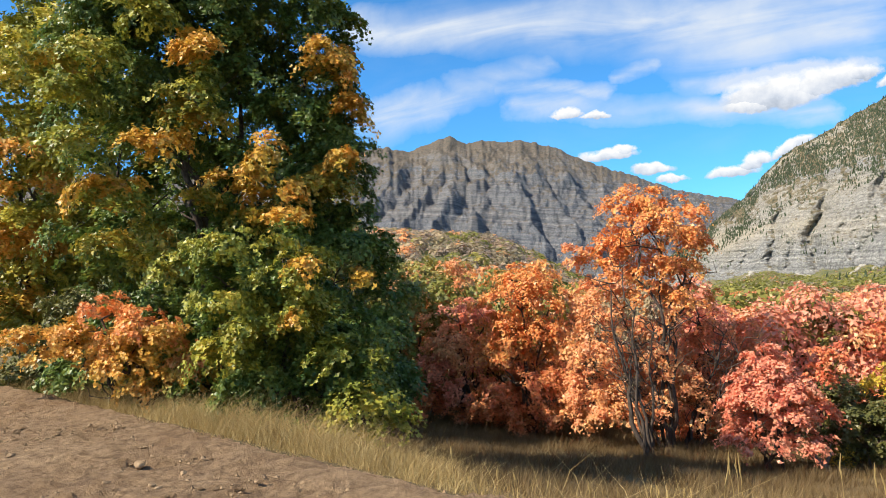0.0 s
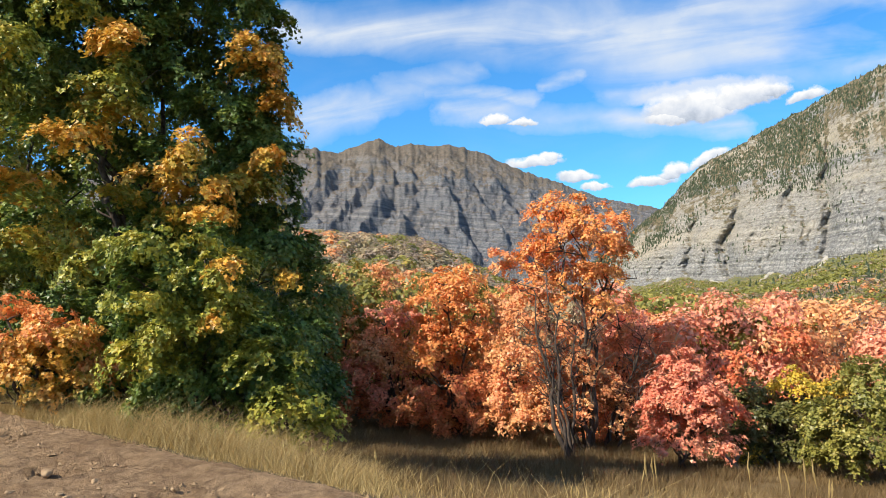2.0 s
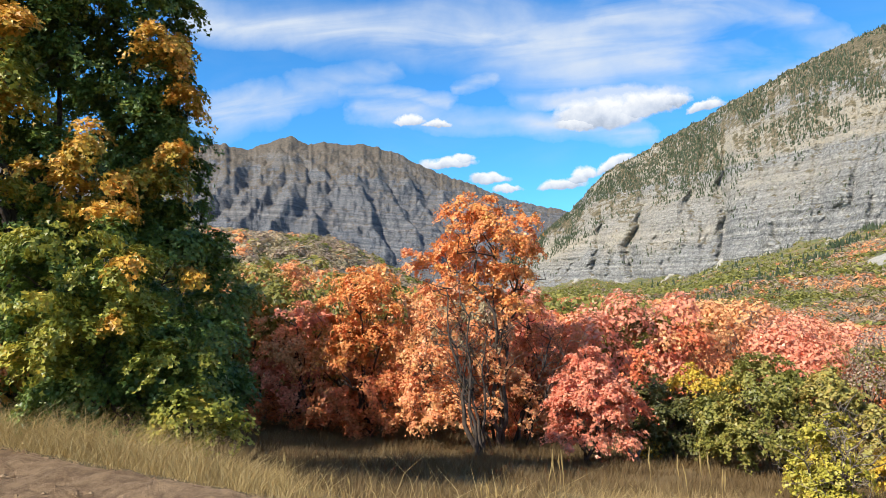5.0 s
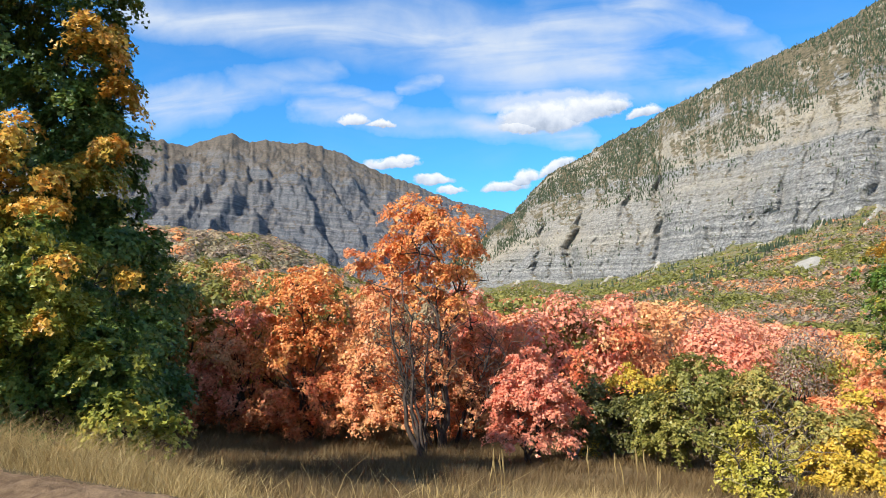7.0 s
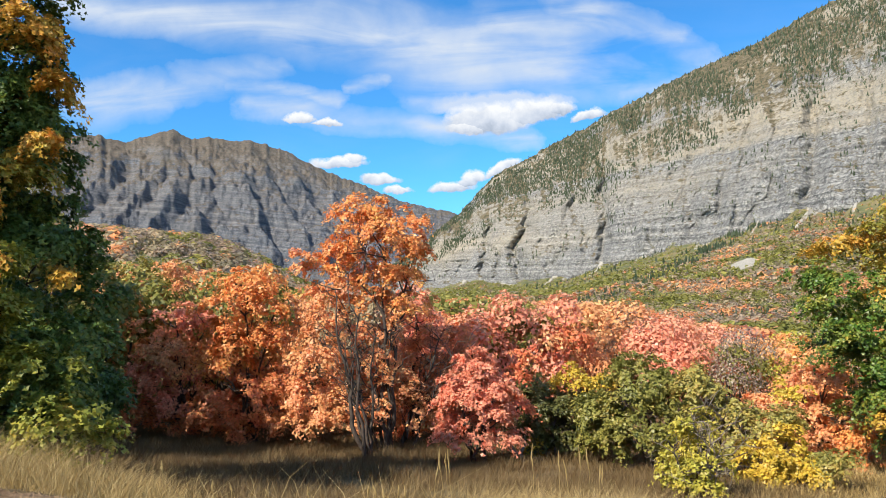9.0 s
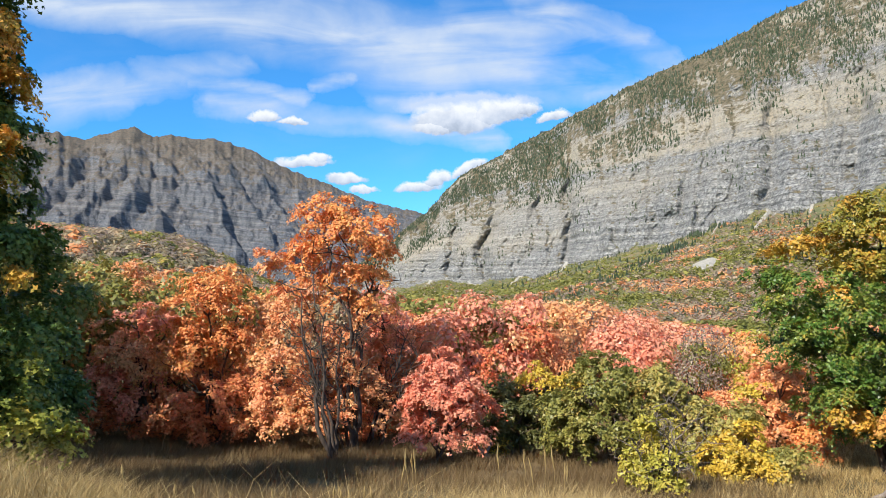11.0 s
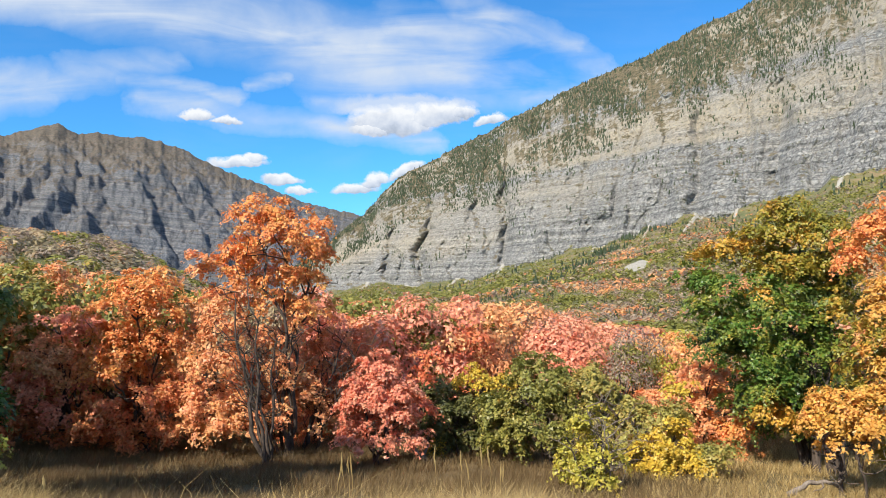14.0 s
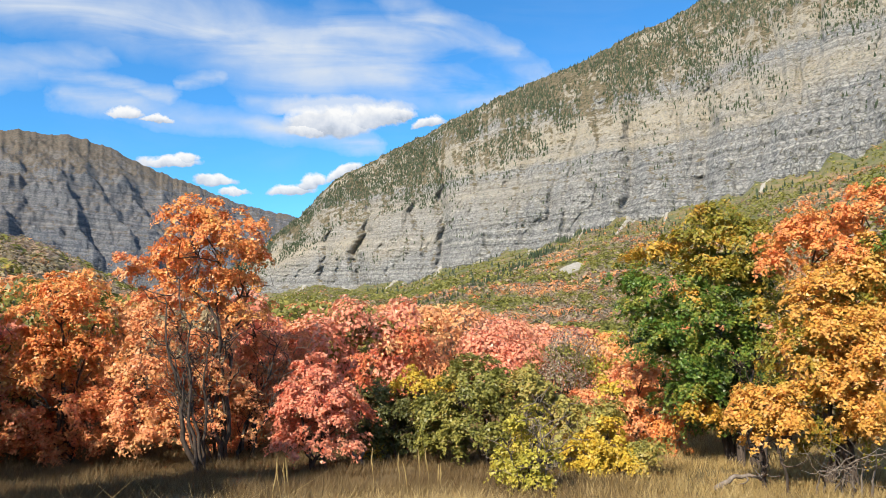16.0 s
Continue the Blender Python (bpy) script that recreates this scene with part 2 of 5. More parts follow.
def raw_mesh(name, co, faces, flat=False):
    """A mesh from an array of points and one of faces with equal corners."""
    me = bpy.data.meshes.new(name)
    k = faces.shape[1]
    me.vertices.add(len(co))
    me.vertices.foreach_set("co", np.ascontiguousarray(co, np.float32).ravel())
    me.loops.add(faces.size)
    me.loops.foreach_set("vertex_index", np.ascontiguousarray(faces, np.int32).ravel())
    me.polygons.add(len(faces))
    me.polygons.foreach_set("loop_start", np.arange(0, faces.size, k, dtype=np.int32))
    me.polygons.foreach_set("loop_total", np.full(len(faces), k, np.int32))
    me.update(calc_edges=True)
    me.polygons.foreach_set("use_smooth", np.full(len(faces), not flat))
    return me


def thing(name, me, mat, label="", category="", group="", kind=""):
    ob = new(name, me)
    me.materials.append(mat)
    return tagged(ob, label, category, group, kind)


def part(name, me, mat, parent, label=""):
    ob = new(name, me)
    if not me.materials:
        me.materials.append(mat)
    ob.parent = parent
    return tagged(ob, label)


# ---------------------------------------------------------------- materials
def material(name):
    m = bpy.data.materials.new(name)
    m.use_nodes = True
    return m, Nodes(m.node_tree)


def finish(n, col, rough=0.9, bump=None, strength=0.4, dist=0.05, spec=0.25):
    b = n.add("ShaderNodeBsdfPrincipled", ("Base Color", col), ("Roughness", rough), ("Specular IOR Level", spec))
    if bump is not None:
        k = n.add("ShaderNodeBump", ("Strength", strength), ("Distance", dist), ("Height", bump))
        n.tree.links.new(k.outputs[0], b.inputs["Normal"])
    out = n.add("ShaderNodeOutputMaterial")
    n.tree.links.new(b.outputs[0], out.inputs[0])


def place(n):
    return n.add("ShaderNodeTexCoord").outputs["Object"]


def leaf_material(name, stops, patch=1.6, through_light=0.3, spread=0.45):
    """Leaves: a colour for each leaf, drifting in patches through the crown."""
    m, n = material(name)
    own = n.add("ShaderNodeNewGeometry").outputs["Random Per Island"]
    drift = n.span(n.noise(place(n), patch, 3, 0.5), 0.3, 0.7)
    fac = n.math("ADD", n.math("MULTIPLY", own, spread), n.math("MULTIPLY", drift, 1 - spread))
    col = n.ramp(fac, stops)
    val = n.math("ADD", 0.72, n.math("MULTIPLY", n.math("FRACT", n.math("MULTIPLY", own, 17.3)), 0.5))
    col = n.mix(1.0, col, n.add("ShaderNodeCombineXYZ", (0, val), (1, val), (2, val)).outputs[0], "MULTIPLY")
    a = n.add("ShaderNodeBsdfPrincipled", ("Base Color", col), ("Roughness", 0.42), ("Specular IOR Level", 0.4))
    b = n.add("ShaderNodeBsdfTranslucent", ("Color", col))
    c = n.add("ShaderNodeMixShader", (0, through_light), (1, a.outputs[0]), (2, b.outputs[0]))
    out = n.add("ShaderNodeOutputMaterial")
    n.tree.links.new(c.outputs[0], out.inputs[0])
    return m


LEAF_TONES = {
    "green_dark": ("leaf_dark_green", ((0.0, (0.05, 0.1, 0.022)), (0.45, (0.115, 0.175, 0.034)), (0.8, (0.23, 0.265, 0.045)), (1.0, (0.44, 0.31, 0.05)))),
    "green_gold": ("leaf_green_gold", ((0.0, (0.12, 0.15, 0.024)), (0.4, (0.27, 0.285, 0.042)), (0.75, (0.46, 0.405, 0.058)), (1.0, (0.7, 0.44, 0.06)))),
    "green": ("leaf_green", ((0.0, (0.045, 0.12, 0.02)), (0.4, (0.12, 0.21, 0.03)), (0.75, (0.28, 0.29, 0.045)), (1.0, (0.62, 0.4, 0.055)))),
    "olive_amber": ("leaf_olive_amber", ((0.0, (0.15, 0.19, 0.03)), (0.5, (0.34, 0.29, 0.04)), (1.0, (0.68, 0.34, 0.05)))),
    "olive": ("leaf_olive", ((0.0, (0.13, 0.145, 0.03)), (0.5, (0.28, 0.27, 0.06)), (0.85, (0.42, 0.36, 0.09)), (1.0, (0.58, 0.32, 0.08)))),
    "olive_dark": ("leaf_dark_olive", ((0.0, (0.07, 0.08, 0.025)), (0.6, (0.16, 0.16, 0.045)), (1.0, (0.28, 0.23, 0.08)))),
    "olive_gold": ("leaf_olive_gold", ((0.0, (0.2, 0.22, 0.05)), (0.5, (0.4, 0.35, 0.09)), (1.0, (0.62, 0.4, 0.11)))),
    "yellow_green": ("leaf_yellow_green", ((0.0, (0.26, 0.28, 0.04)), (0.5, (0.52, 0.46, 0.07)), (1.0, (0.76, 0.54, 0.09)))),
    "yellow": ("leaf_yellow", ((0.0, (0.32, 0.29, 0.04)), (0.4, (0.65, 0.47, 0.06)), (1.0, (0.8, 0.52, 0.07)))),
    "gold": ("leaf_gold", ((0.0, (0.52, 0.34, 0.06)), (0.5, (0.74, 0.42, 0.09)), (1.0, (0.8, 0.36, 0.1)))),
    "amber": ("leaf_amber", ((0.0, (0.36, 0.3, 0.04)), (0.45, (0.66, 0.4, 0.06)), (1.0, (0.74, 0.32, 0.06)))),
    "orange": ("leaf_orange", ((0.0, (0.82, 0.5, 0.14)), (0.45, (0.84, 0.37, 0.12)), (1.0, (0.8, 0.26, 0.09)))),
    "salmon": ("leaf_salmon", ((0.0, (0.82, 0.54, 0.22)), (0.4, (0.84, 0.42, 0.18)), (1.0, (0.8, 0.3, 0.14)))),
    "rust": ("leaf_rust", ((0.0, (0.68, 0.37, 0.12)), (0.5, (0.76, 0.29, 0.12)), (1.0, (0.7, 0.2, 0.1)))),
    "red": ("leaf_red", ((0.0, (0.78, 0.36, 0.13)), (0.4, (0.76, 0.23, 0.1)), (1.0, (0.66, 0.14, 0.085)))),
    "pink_red": ("leaf_pink_red", ((0.0, (0.85, 0.48, 0.29)), (0.5, (0.85, 0.35, 0.21)), (1.0, (0.78, 0.24, 0.145)))),
    "bare": ("leaf_faded", ((0.0, (0.24, 0.19, 0.14)), (0.5, (0.38, 0.29, 0.21)), (1.0, (0.54, 0.36, 0.25)))),
    "tan": ("leaf_tan", ((0.0, (0.28, 0.25, 0.14)), (0.5, (0.45, 0.36, 0.22)), (1.0, (0.6, 0.43, 0.26)))),
    "juniper": ("leaf_juniper", ((0.0, (0.04, 0.065, 0.03)), (1.0, (0.09, 0.12, 0.05)))),
}
LEAF = {kind: leaf_material(name, tones) for kind, (name, tones) in LEAF_TONES.items()}
# crowns far off: whole trees differ more than their leaves do
FAR_LEAF = {kind: leaf_material("far_" + name, tones, 0.16, 0.4, 0.35) for kind, (name, tones) in LEAF_TONES.items()}


def bark_material(name, dark, light):
    m, n = material(name)
    p = n.add("ShaderNodeMapping", ("Vector", place(n)), ("Scale", (1, 1, 0.22))).outputs[0]
    g = n.noise(p, 24, 5, 0.65)
    col = n.ramp(n.span(g, 0.3, 0.7), ((0.0, dark), (1.0, light)))
    finish(n, col, 0.95, g, 0.7, 0.02)
    return m


BARK = bark_material("bark", (0.035, 0.026, 0.02), (0.13, 0.1, 0.08))
DEADWOOD = bark_material("dead_wood", (0.11, 0.085, 0.065), (0.3, 0.25, 0.2))


def dirt_material():
    m, n = material("dirt")
    p = place(n)
    big, mid, fine = n.noise(p, 0.6, 4), n.noise(p, 7, 7, 0.72), n.noise(p, 45, 5, 0.75)
    col = n.ramp(n.span(big, 0.3, 0.7), ((0.0, (0.36, 0.225, 0.12)), (1.0, (0.62, 0.42, 0.24))))
    col = n.mix(n.span(mid, 0.4, 0.62, 0.0, 0.75), col, (0.17, 0.1, 0.052, 1))
    col = n.mix(n.span(fine, 0.5, 0.8, 0.0, 0.5), col, (0.44, 0.295, 0.165, 1))
    finish(n, col, 0.97, n.math("ADD", mid, n.math("MULTIPLY", fine, 0.5)), 1.0, 0.2)
    return m


def meadow_material():
    m, n = material("meadow")
    p = place(n)
    big, mid, fine = n.noise(p, 0.12, 4), n.noise(p, 1.6, 5), n.noise(p, 24, 4, 0.7)
    col = n.ramp(n.span(n.math("ADD", n.math("MULTIPLY", mid, 0.6), n.math("MULTIPLY", fine, 0.4)), 0.3, 0.7),
                 ((0.0, (0.1, 0.065, 0.03)), (1.0, (0.26, 0.18, 0.085))))
    col = n.mix(n.span(big, 0.4, 0.65, 0, 0.5), col, (0.13, 0.115, 0.045, 1))
    # far off: scrub and grass on the slopes
    r = n.add("ShaderNodeVectorMath", (0, p), operation="LENGTH").outputs["Value"]
    patches = n.noise(p, 0.011, 7, 0.62, 0.4)
    spots = n.noise(p, 0.07, 6, 0.75)
    far = n.ramp(n.span(n.math("ADD", n.math("MULTIPLY", patches, 0.5), n.math("MULTIPLY", spots, 0.5)), 0.36, 0.64),
                 ((0.0, (0.07, 0.08, 0.034)), (0.4, (0.13, 0.135, 0.055)), (0.7, (0.2, 0.165, 0.08)), (1.0, (0.3, 0.185, 0.105))))
    col = n.mix(n.span(r, 60, 160), col, far)
    finish(n, col, 0.95, n.math("ADD", mid, fine), 0.7, 0.06)
    return m


def rock_material(name, tones, tan, green, dip, layer, warm, grown, rise=None):
    """Bedded limestone: layers along a slight dip, warmer beds above, scrub where the face lies flatter and towards the crest."""
    m, n = material(name)
    p = place(n)
    xyz = n.add("ShaderNodeSeparateXYZ", (0, p))
    warp = n.noise(p, 0.008, 3)
    level = n.math("ADD", n.math("ADD", xyz.outputs[2], n.math("MULTIPLY", xyz.outputs[0], dip)), n.math("MULTIPLY", warp, 24.0))
    beds = n.add("ShaderNodeTexNoise", ("W", n.math("MULTIPLY", level, layer)), ("Scale", 1.0), ("Detail", 5.0), ("Roughness", 0.75), dims="1D")
    thick = n.add("ShaderNodeTexNoise", ("W", n.math("MULTIPLY", level, layer * 0.12)), ("Scale", 1.0), ("Detail", 2.0), dims="1D")
    grain = n.noise(p, 0.17, 7, 0.74, 0.3)
    streaks = n.noise(n.add("ShaderNodeMapping", ("Vector", p), ("Scale", (1, 1, 0.14))).outputs[0], 0.05, 6, 0.7)
    f = n.math("ADD", n.math("MULTIPLY", beds.outputs[0], 0.36), n.math("ADD", n.math("MULTIPLY", grain, 0.42), n.math("MULTIPLY", streaks, 0.22)))
    col = n.ramp(n.span(f, 0.39, 0.61), tones)
    shook = n.vmath("ADD", p, n.vmath("MULTIPLY", n.add("ShaderNodeTexNoise", ("Vector", p), ("Scale", 0.06), ("Detail", 4.0)).outputs[1], (26, 26, 14)))
    blocks = n.add("ShaderNodeTexVoronoi", ("Vector", n.vmath("MULTIPLY", shook, (1.0, 1.0, 0.75))), ("Scale", 0.085))
    blocks.feature = "DISTANCE_TO_EDGE"
    split = n.span(blocks.outputs["Distance"], 0.0, 0.16, 0.56, 1.0)
    col = n.mix(1.0, col, n.add("ShaderNodeCombineXYZ", (0, split), (1, split), (2, split)).outputs[0], "MULTIPLY")
    share = n.add("ShaderNodeAttribute")
    share.attribute_name = "rise"
    share = share.outputs["Fac"] if rise is None else n.span(xyz.outputs[2], 0.0, rise)
    share = n.math("ADD", share, n.math("MULTIPLY", n.math("SUBTRACT", n.noise(p, 0.005, 4), 0.5), 0.7))
    up = n.span(share, warm[0], warm[1])
    col = n.mix(n.math("MULTIPLY", up, n.math("MULTIPLY", n.span(thick.outputs[0], 0.34, 0.58), n.span(grain, 0.3, 0.56))), col, (*tan, 1))
    geo = n.add("ShaderNodeNewGeometry")
    flat = n.add("ShaderNodeSeparateXYZ", (0, geo.outputs["Normal"])).outputs[2]
    lie = n.math("ADD", flat, n.math("MULTIPLY", n.math("SUBTRACT", n.noise(p, 0.05, 7, 0.75), 0.5), 1.6))
    scrub = n.span(n.math("ADD", lie, n.span(share, grown[0], grown[1], 0.0, grown[2])), 0.84, 0.98)
    greens = n.ramp(n.noise(p, 0.09, 5, 0.7), ((0.35, green[0]), (0.62, green[1])))
    col = n.mix(scrub, col, greens)
    finish(n, col, 0.95, n.math("ADD", n.math("MULTIPLY", beds.outputs[0], 1.0), n.math("ADD", grain, n.math("MULTIPLY", split, 0.8))), 1.0, 6.0, 0.1)
    return m


DIRT, MEADOW = dirt_material(), meadow_material()
CLIFF = rock_material("cliff_rock", ((0.0, (0.12, 0.12, 0.117)), (0.42, (0.28, 0.278, 0.266)), (1.0, (0.52, 0.5, 0.45))), (0.45, 0.39, 0.29),
                      ((0.07, 0.068, 0.04), (0.25, 0.2, 0.125)), 0.06, 0.075, (0.2, 0.48), (0.45, 0.95, 0.42))
# the blue haze of distance is mixed into these rock tones
SUMMIT = rock_material("hazed_summit_rock", ((0.0, (0.075, 0.083, 0.1)), (0.45, (0.155, 0.165, 0.185)), (1.0, (0.32, 0.31, 0.3))), (0.22, 0.185, 0.15),
                       ((0.1, 0.095, 0.08), (0.19, 0.15, 0.115)), 0.13, 0.055, (0.3, 0.9), (0.5, 1.0, 0.4), 950.0)

# ---------------------------------------------------------------- ground and mountains
def build_ground():
    a = np.radians(np.concatenate([np.arange(-64, 62, 0.46), np.arange(62, 296, 4.0)]))
    r = np.concatenate([[0.0005], np.linspace(0.3, 4, 20)[:-1], np.geomspace(4, 20, 150)[:-1], np.geomspace(20, 80, 50)[:-1], np.geomspace(80, 250, 28)[:-1], np.geomspace(250, 2900, 165)[:-1], np.geomspace(2900, 4950, 7)])
    A, Rr = np.meshgrid(a, r)
    X, Y = Rr * np.sin(A) + 0.4 * (Rr < 2.5), Rr * np.cos(A)
    Z = ground_z(X, Y)
    s = beyond_road(X, Y) + 0.5 * (fbm(X * 0.35, Y * 0.35, 0, 3, 0.5, 5) - 0.5)
    near = smooth(40, 12, Rr)
    worn = smooth(0.35, -0.25, s)
    clods = 0.2 * (fbm(X * 1.3, Y * 1.3, 0, 5, 0.65, 31) - 0.5) + 0.3 * np.maximum(fbm(X * 4, Y * 4, 0, 3, 0.6, 37) - 0.55, 0) * smooth(0.4, 0.6, fbm(X * 0.7, Y * 0.7, 0, 2, 0.5, 39))
    ridge = 0.09 * np.exp(-((s + 0.25) / 0.3) ** 2) * fbm(X * 1.8, Y * 1.8, 0, 3, 0.6, 41)
    Z = Z + near * worn * (clods + ridge) * (Rr > 2.5)
    mid = 0.25 * (s[:-1, :] + s[1:, :] + np.roll(s, -1, 1)[:-1, :] + np.roll(s, -1, 1)[1:, :])
    rim = 0.25 * (Rr[:-1, :] + Rr[1:, :] + np.roll(Rr, -1, 1)[:-1, :] + np.roll(Rr, -1, 1)[1:, :])
    is_road = (mid < 0.0) & (mid > -6.5) & (rim < 70)
    road = thing("road", grid_mesh("road", X, Y, Z, is_road, True), DIRT, "dusty tan dirt road with clods and stones", "road", kind="structure")
    thing("ground", grid_mesh("ground", X, Y, Z, ~is_road, True), MEADOW, "dry brown grassy ground falling to the valley", "ground", kind="structure")
    return road


def build_cliff():
    a = np.concatenate([np.linspace(-4, 46, 560), np.linspace(46.5, 60, 40)])
    u = np.linspace(-0.12, 1.0, 220)
    A, U = np.meshgrid(a, u)
    foot, ridge = curve(A, CLIFF_FOOT), curve(A, CLIFF_RIDGE)
    jag = 0.35 * (fbm(A * 2.2, 0 * A, 0, 4, 0.6, 71) - 0.5)
    E = foot + (ridge + jag - foot) * U
    r0, r1 = curve(A, FOOT_AWAY), curve(A, RIDGE_AWAY)
    Rr = r0 + (r1 - r0) * np.clip(U, 0, 1) ** 1.35 
    Zb = 1.6 + Rr * np.tan(np.radians(E))
    fade = smooth(1.0, 0.9, U)
    warp = 1.6 * (fbm(A * 0.5, U * 4, 0, 4, 0.55, 79) - 0.5)
    lean = A - 2.6 * U * smooth(3, 12, A) + 1.6 * warp
    butt = fbm(lean * 0.42, U * 2.2, 0, 3, 0.5, 81)
    gully = ridged(lean * 0.62, U * 1.6, 0, 2, 83)
    crack = ridged(lean * 2.3 + 3, U * 4.5, 0, 3, 85)
    fine = fbm(lean * 5.5, U * 20, 0, 4, 0.65, 87)
    lev = Zb + A * 6 + 34 * fbm(A * 0.3, U * 2, 0, 3, 0.5, 93)
    steps = fbm(lev / 13, A * 0.8, 0, 3, 0.66, 95)
    ledge = (lev / 34) % 1.0
    wall = 1 - 0.6 * smooth(0.45, 0.8, U)
    d = -170 * (butt - 0.5) + 26 * smooth(0.5, 1.0, gully) + 7 * np.maximum(crack - 0.55, 0) / 0.45 - 19 * (fine - 0.5) - 13 * (steps - 0.5) * wall + 3 * ledge * wall
    # two deep clefts in the wall
    for at, w, deep in ((6.1, 0.4, 95), (3.4, 0.22, 50), (12.3, 0.4, 85), (27.0, 0.6, 70), (19.0, 0.5, 40), (32.5, 0.6, 70)):
        k = (A - 1.5 * (U - 0.3) + 1.6 * (fbm(U * 6, 0 * U + at, 0, 4, 0.6, 99) - 0.5) - at) / w
        d = d + deep * np.exp(-np.abs(k) ** 1.5) * smooth(0.95, 0.4, U)
    Rr = Rr + d * fade * (0.35 + 0.45 * smooth(-0.03, 0.16, U))
    Z = 1.6 + Rr * np.tan(np.radians(E))
    X, Y = Rr * np.sin(np.radians(A)), Rr * np.cos(np.radians(A))
    me = grid_mesh("cliff_mountain", X, Y, Z)
    me.attributes.new("rise", "FLOAT", "POINT").data.foreach_set("value", U.ravel().astype(np.float32))
    thing("mountain", me, CLIFF, "grey and tan layered limestone cliffs dotted with conifers", "mountain", kind="structure")
    return X, Y, Z, A, U


FAR_RIDGE = ((-62, 8), (-40, 9.5), (-30, 10.6), (-27.3, 11.4), (-25.5, 11.6), (-23.5, 11.25), (-21.9, 11.85), (-20.3, 12.3), (-19, 11.7), (-17.9, 11.95),
             (-16.1, 11.65), (-14.7, 11.8), (-12, 11.1), (-9.9, 9.9), (-7.1, 8.9), (-3.1, 7.3), (1.2, 6.2), (6, 5.4))


# the crests that run down from the summit ridge: share of the height, heading
SPURS = (((0.31, -19.5), (0.46, -18.6), (0.61, -18.2), (0.71, -17.6), (0.9, -19.1), (1.0, -20.3)),
         ((0.33, -10.6), (0.47, -11.0), (0.56, -12.1), (0.73, -13.2), (0.91, -14.0), (1.0, -14.7)),
         ((0.3, -13.4), (0.5, -14.1), (0.66, -15.2), (0.78, -16.2), (0.93, -17.5), (1.0, -18.4)),
         ((0.32, -8.9), (0.54, -9.5), (0.69, -10.4), (0.84, -11.3), (1.0, -12.0)),
         ((0.58, -26.5), (0.69, -25.2), (0.86, -23.8), (1.0, -22.3)),
         ((0.38, -24.6), (0.52, -23.2), (0.63, -22.1), (0.78, -20.7)),
         ((0.32, -22.2), (0.44, -21.2), (0.53, -20.5), (0.69, -19.7)),
         ((0.4, -6.9), (0.64, -7.7), (0.86, -8.4), (1.0, -9.6)),
         ((0.4, -3.7), (0.62, -4.4), (0.83, -5.3), (1.0, -6.5)),
         ((0.53, -29.4), (0.68, -28.0), (0.85, -26.5), (1.0, -25.4)))


def build_summit():
    a = np.concatenate([np.linspace(-62, -31, 50), np.linspace(-30.9, 6, 430)])
    u = np.linspace(0.0, 1.0, 160)
    A, U = np.meshgrid(a, u)
    ridge = curve(A, FAR_RIDGE) + 0.32 * (fbm(A * 2.5, 0 * A, 0, 4, 0.6, 101) - 0.5)
    Rr = 3000 + 1500 * U
    X, Y = Rr * np.sin(np.radians(A)), Rr * np.cos(np.radians(A))
    wx = X + 260 * (fbm(X / 700, Y / 700, 0, 3, 0.5, 105) - 0.5)
    wy = Y + 260 * (fbm(X / 700, Y / 700, 0, 3, 0.5, 107) - 0.5)
    tall = -45 + 975 * U ** 1.05
    spur = ridged(wx / 620, wy / 900, 0, 5, 111)
    knob = ridged(wx / 210, wy / 260, 0, 4, 113)
    low = smooth(0.0, 0.12, U)
    crest = 0 * U
    for line in SPURS:
        at = np.interp(U, [p[0] for p in line], [p[1] for p in line])
        off = A - at + 1.5 * (fbm(U * 4, 0 * U + line[0][1], 0, 4, 0.6, 121) - 0.5) + 0.8 * (fbm(A * 1.3, U * 9, 0, 3, 0.6, 123) - 0.5)
        off = np.where(off > 0, off / 1.25, -off / 2.6) + 1.4 * smooth(0.06, -0.12, U - line[0][0])
        crest = np.maximum(crest, np.maximum(1 - off, 0))
    tall = tall + low * (78 * (crest - 0.75) * smooth(1.0, 0.7, U) + 95 * (spur - 0.7) * smooth(1.0, 0.65, U) + 95 * (knob - 0.65) * smooth(1.02, 0.75, U)
                         + 85 * (fbm(X / 70, Y / 70, 0, 5, 0.65, 115) - 0.55) * smooth(1.0, 0.9, U))
    step = 78.0
    lev = tall + 0.04 * X
    bench = np.floor(lev / step) * step + step * smooth(0.45, 0.95, (lev / step) % 1.0) - 0.04 * X
    tall = tall + 0.2 * low * (bench - tall) * smooth(0.95, 0.7, U)
    E = np.degrees(np.arctan2(tall, Rr))
    E = E * (ridge[:1] / E[-1:])
    Z = 1.6 + Rr * np.tan(np.radians(E))
    thing("mountain_far", grid_mesh("mountain_far", X, Y, Z), SUMMIT, "bare grey-brown rocky summit ridge in the distance, tinted blue for haze", "mountain", kind="structure")


build_ground()
CLIFF_GRID = build_cliff()
build_summit()

# ---------------------------------------------------------------- plants
rng = np.random.default_rng(7)
SLIP = (np.array([(-0.4, 0.1, 0), (0.4, 0.25, 0), (0, 1, 0)]), np.array([(0, 1, 2)]))
MAPLE = (np.array([(0, 0, 0), (-0.55, 0.45, 0.1), (-0.17, 0.55, 0), (0, 1.08, -0.06), (0.17, 0.55, 0), (0.55, 0.45, 0.1)]),
         np.array([(0, 2, 1), (0, 3, 2), (0, 4, 3), (0, 5, 4)]))


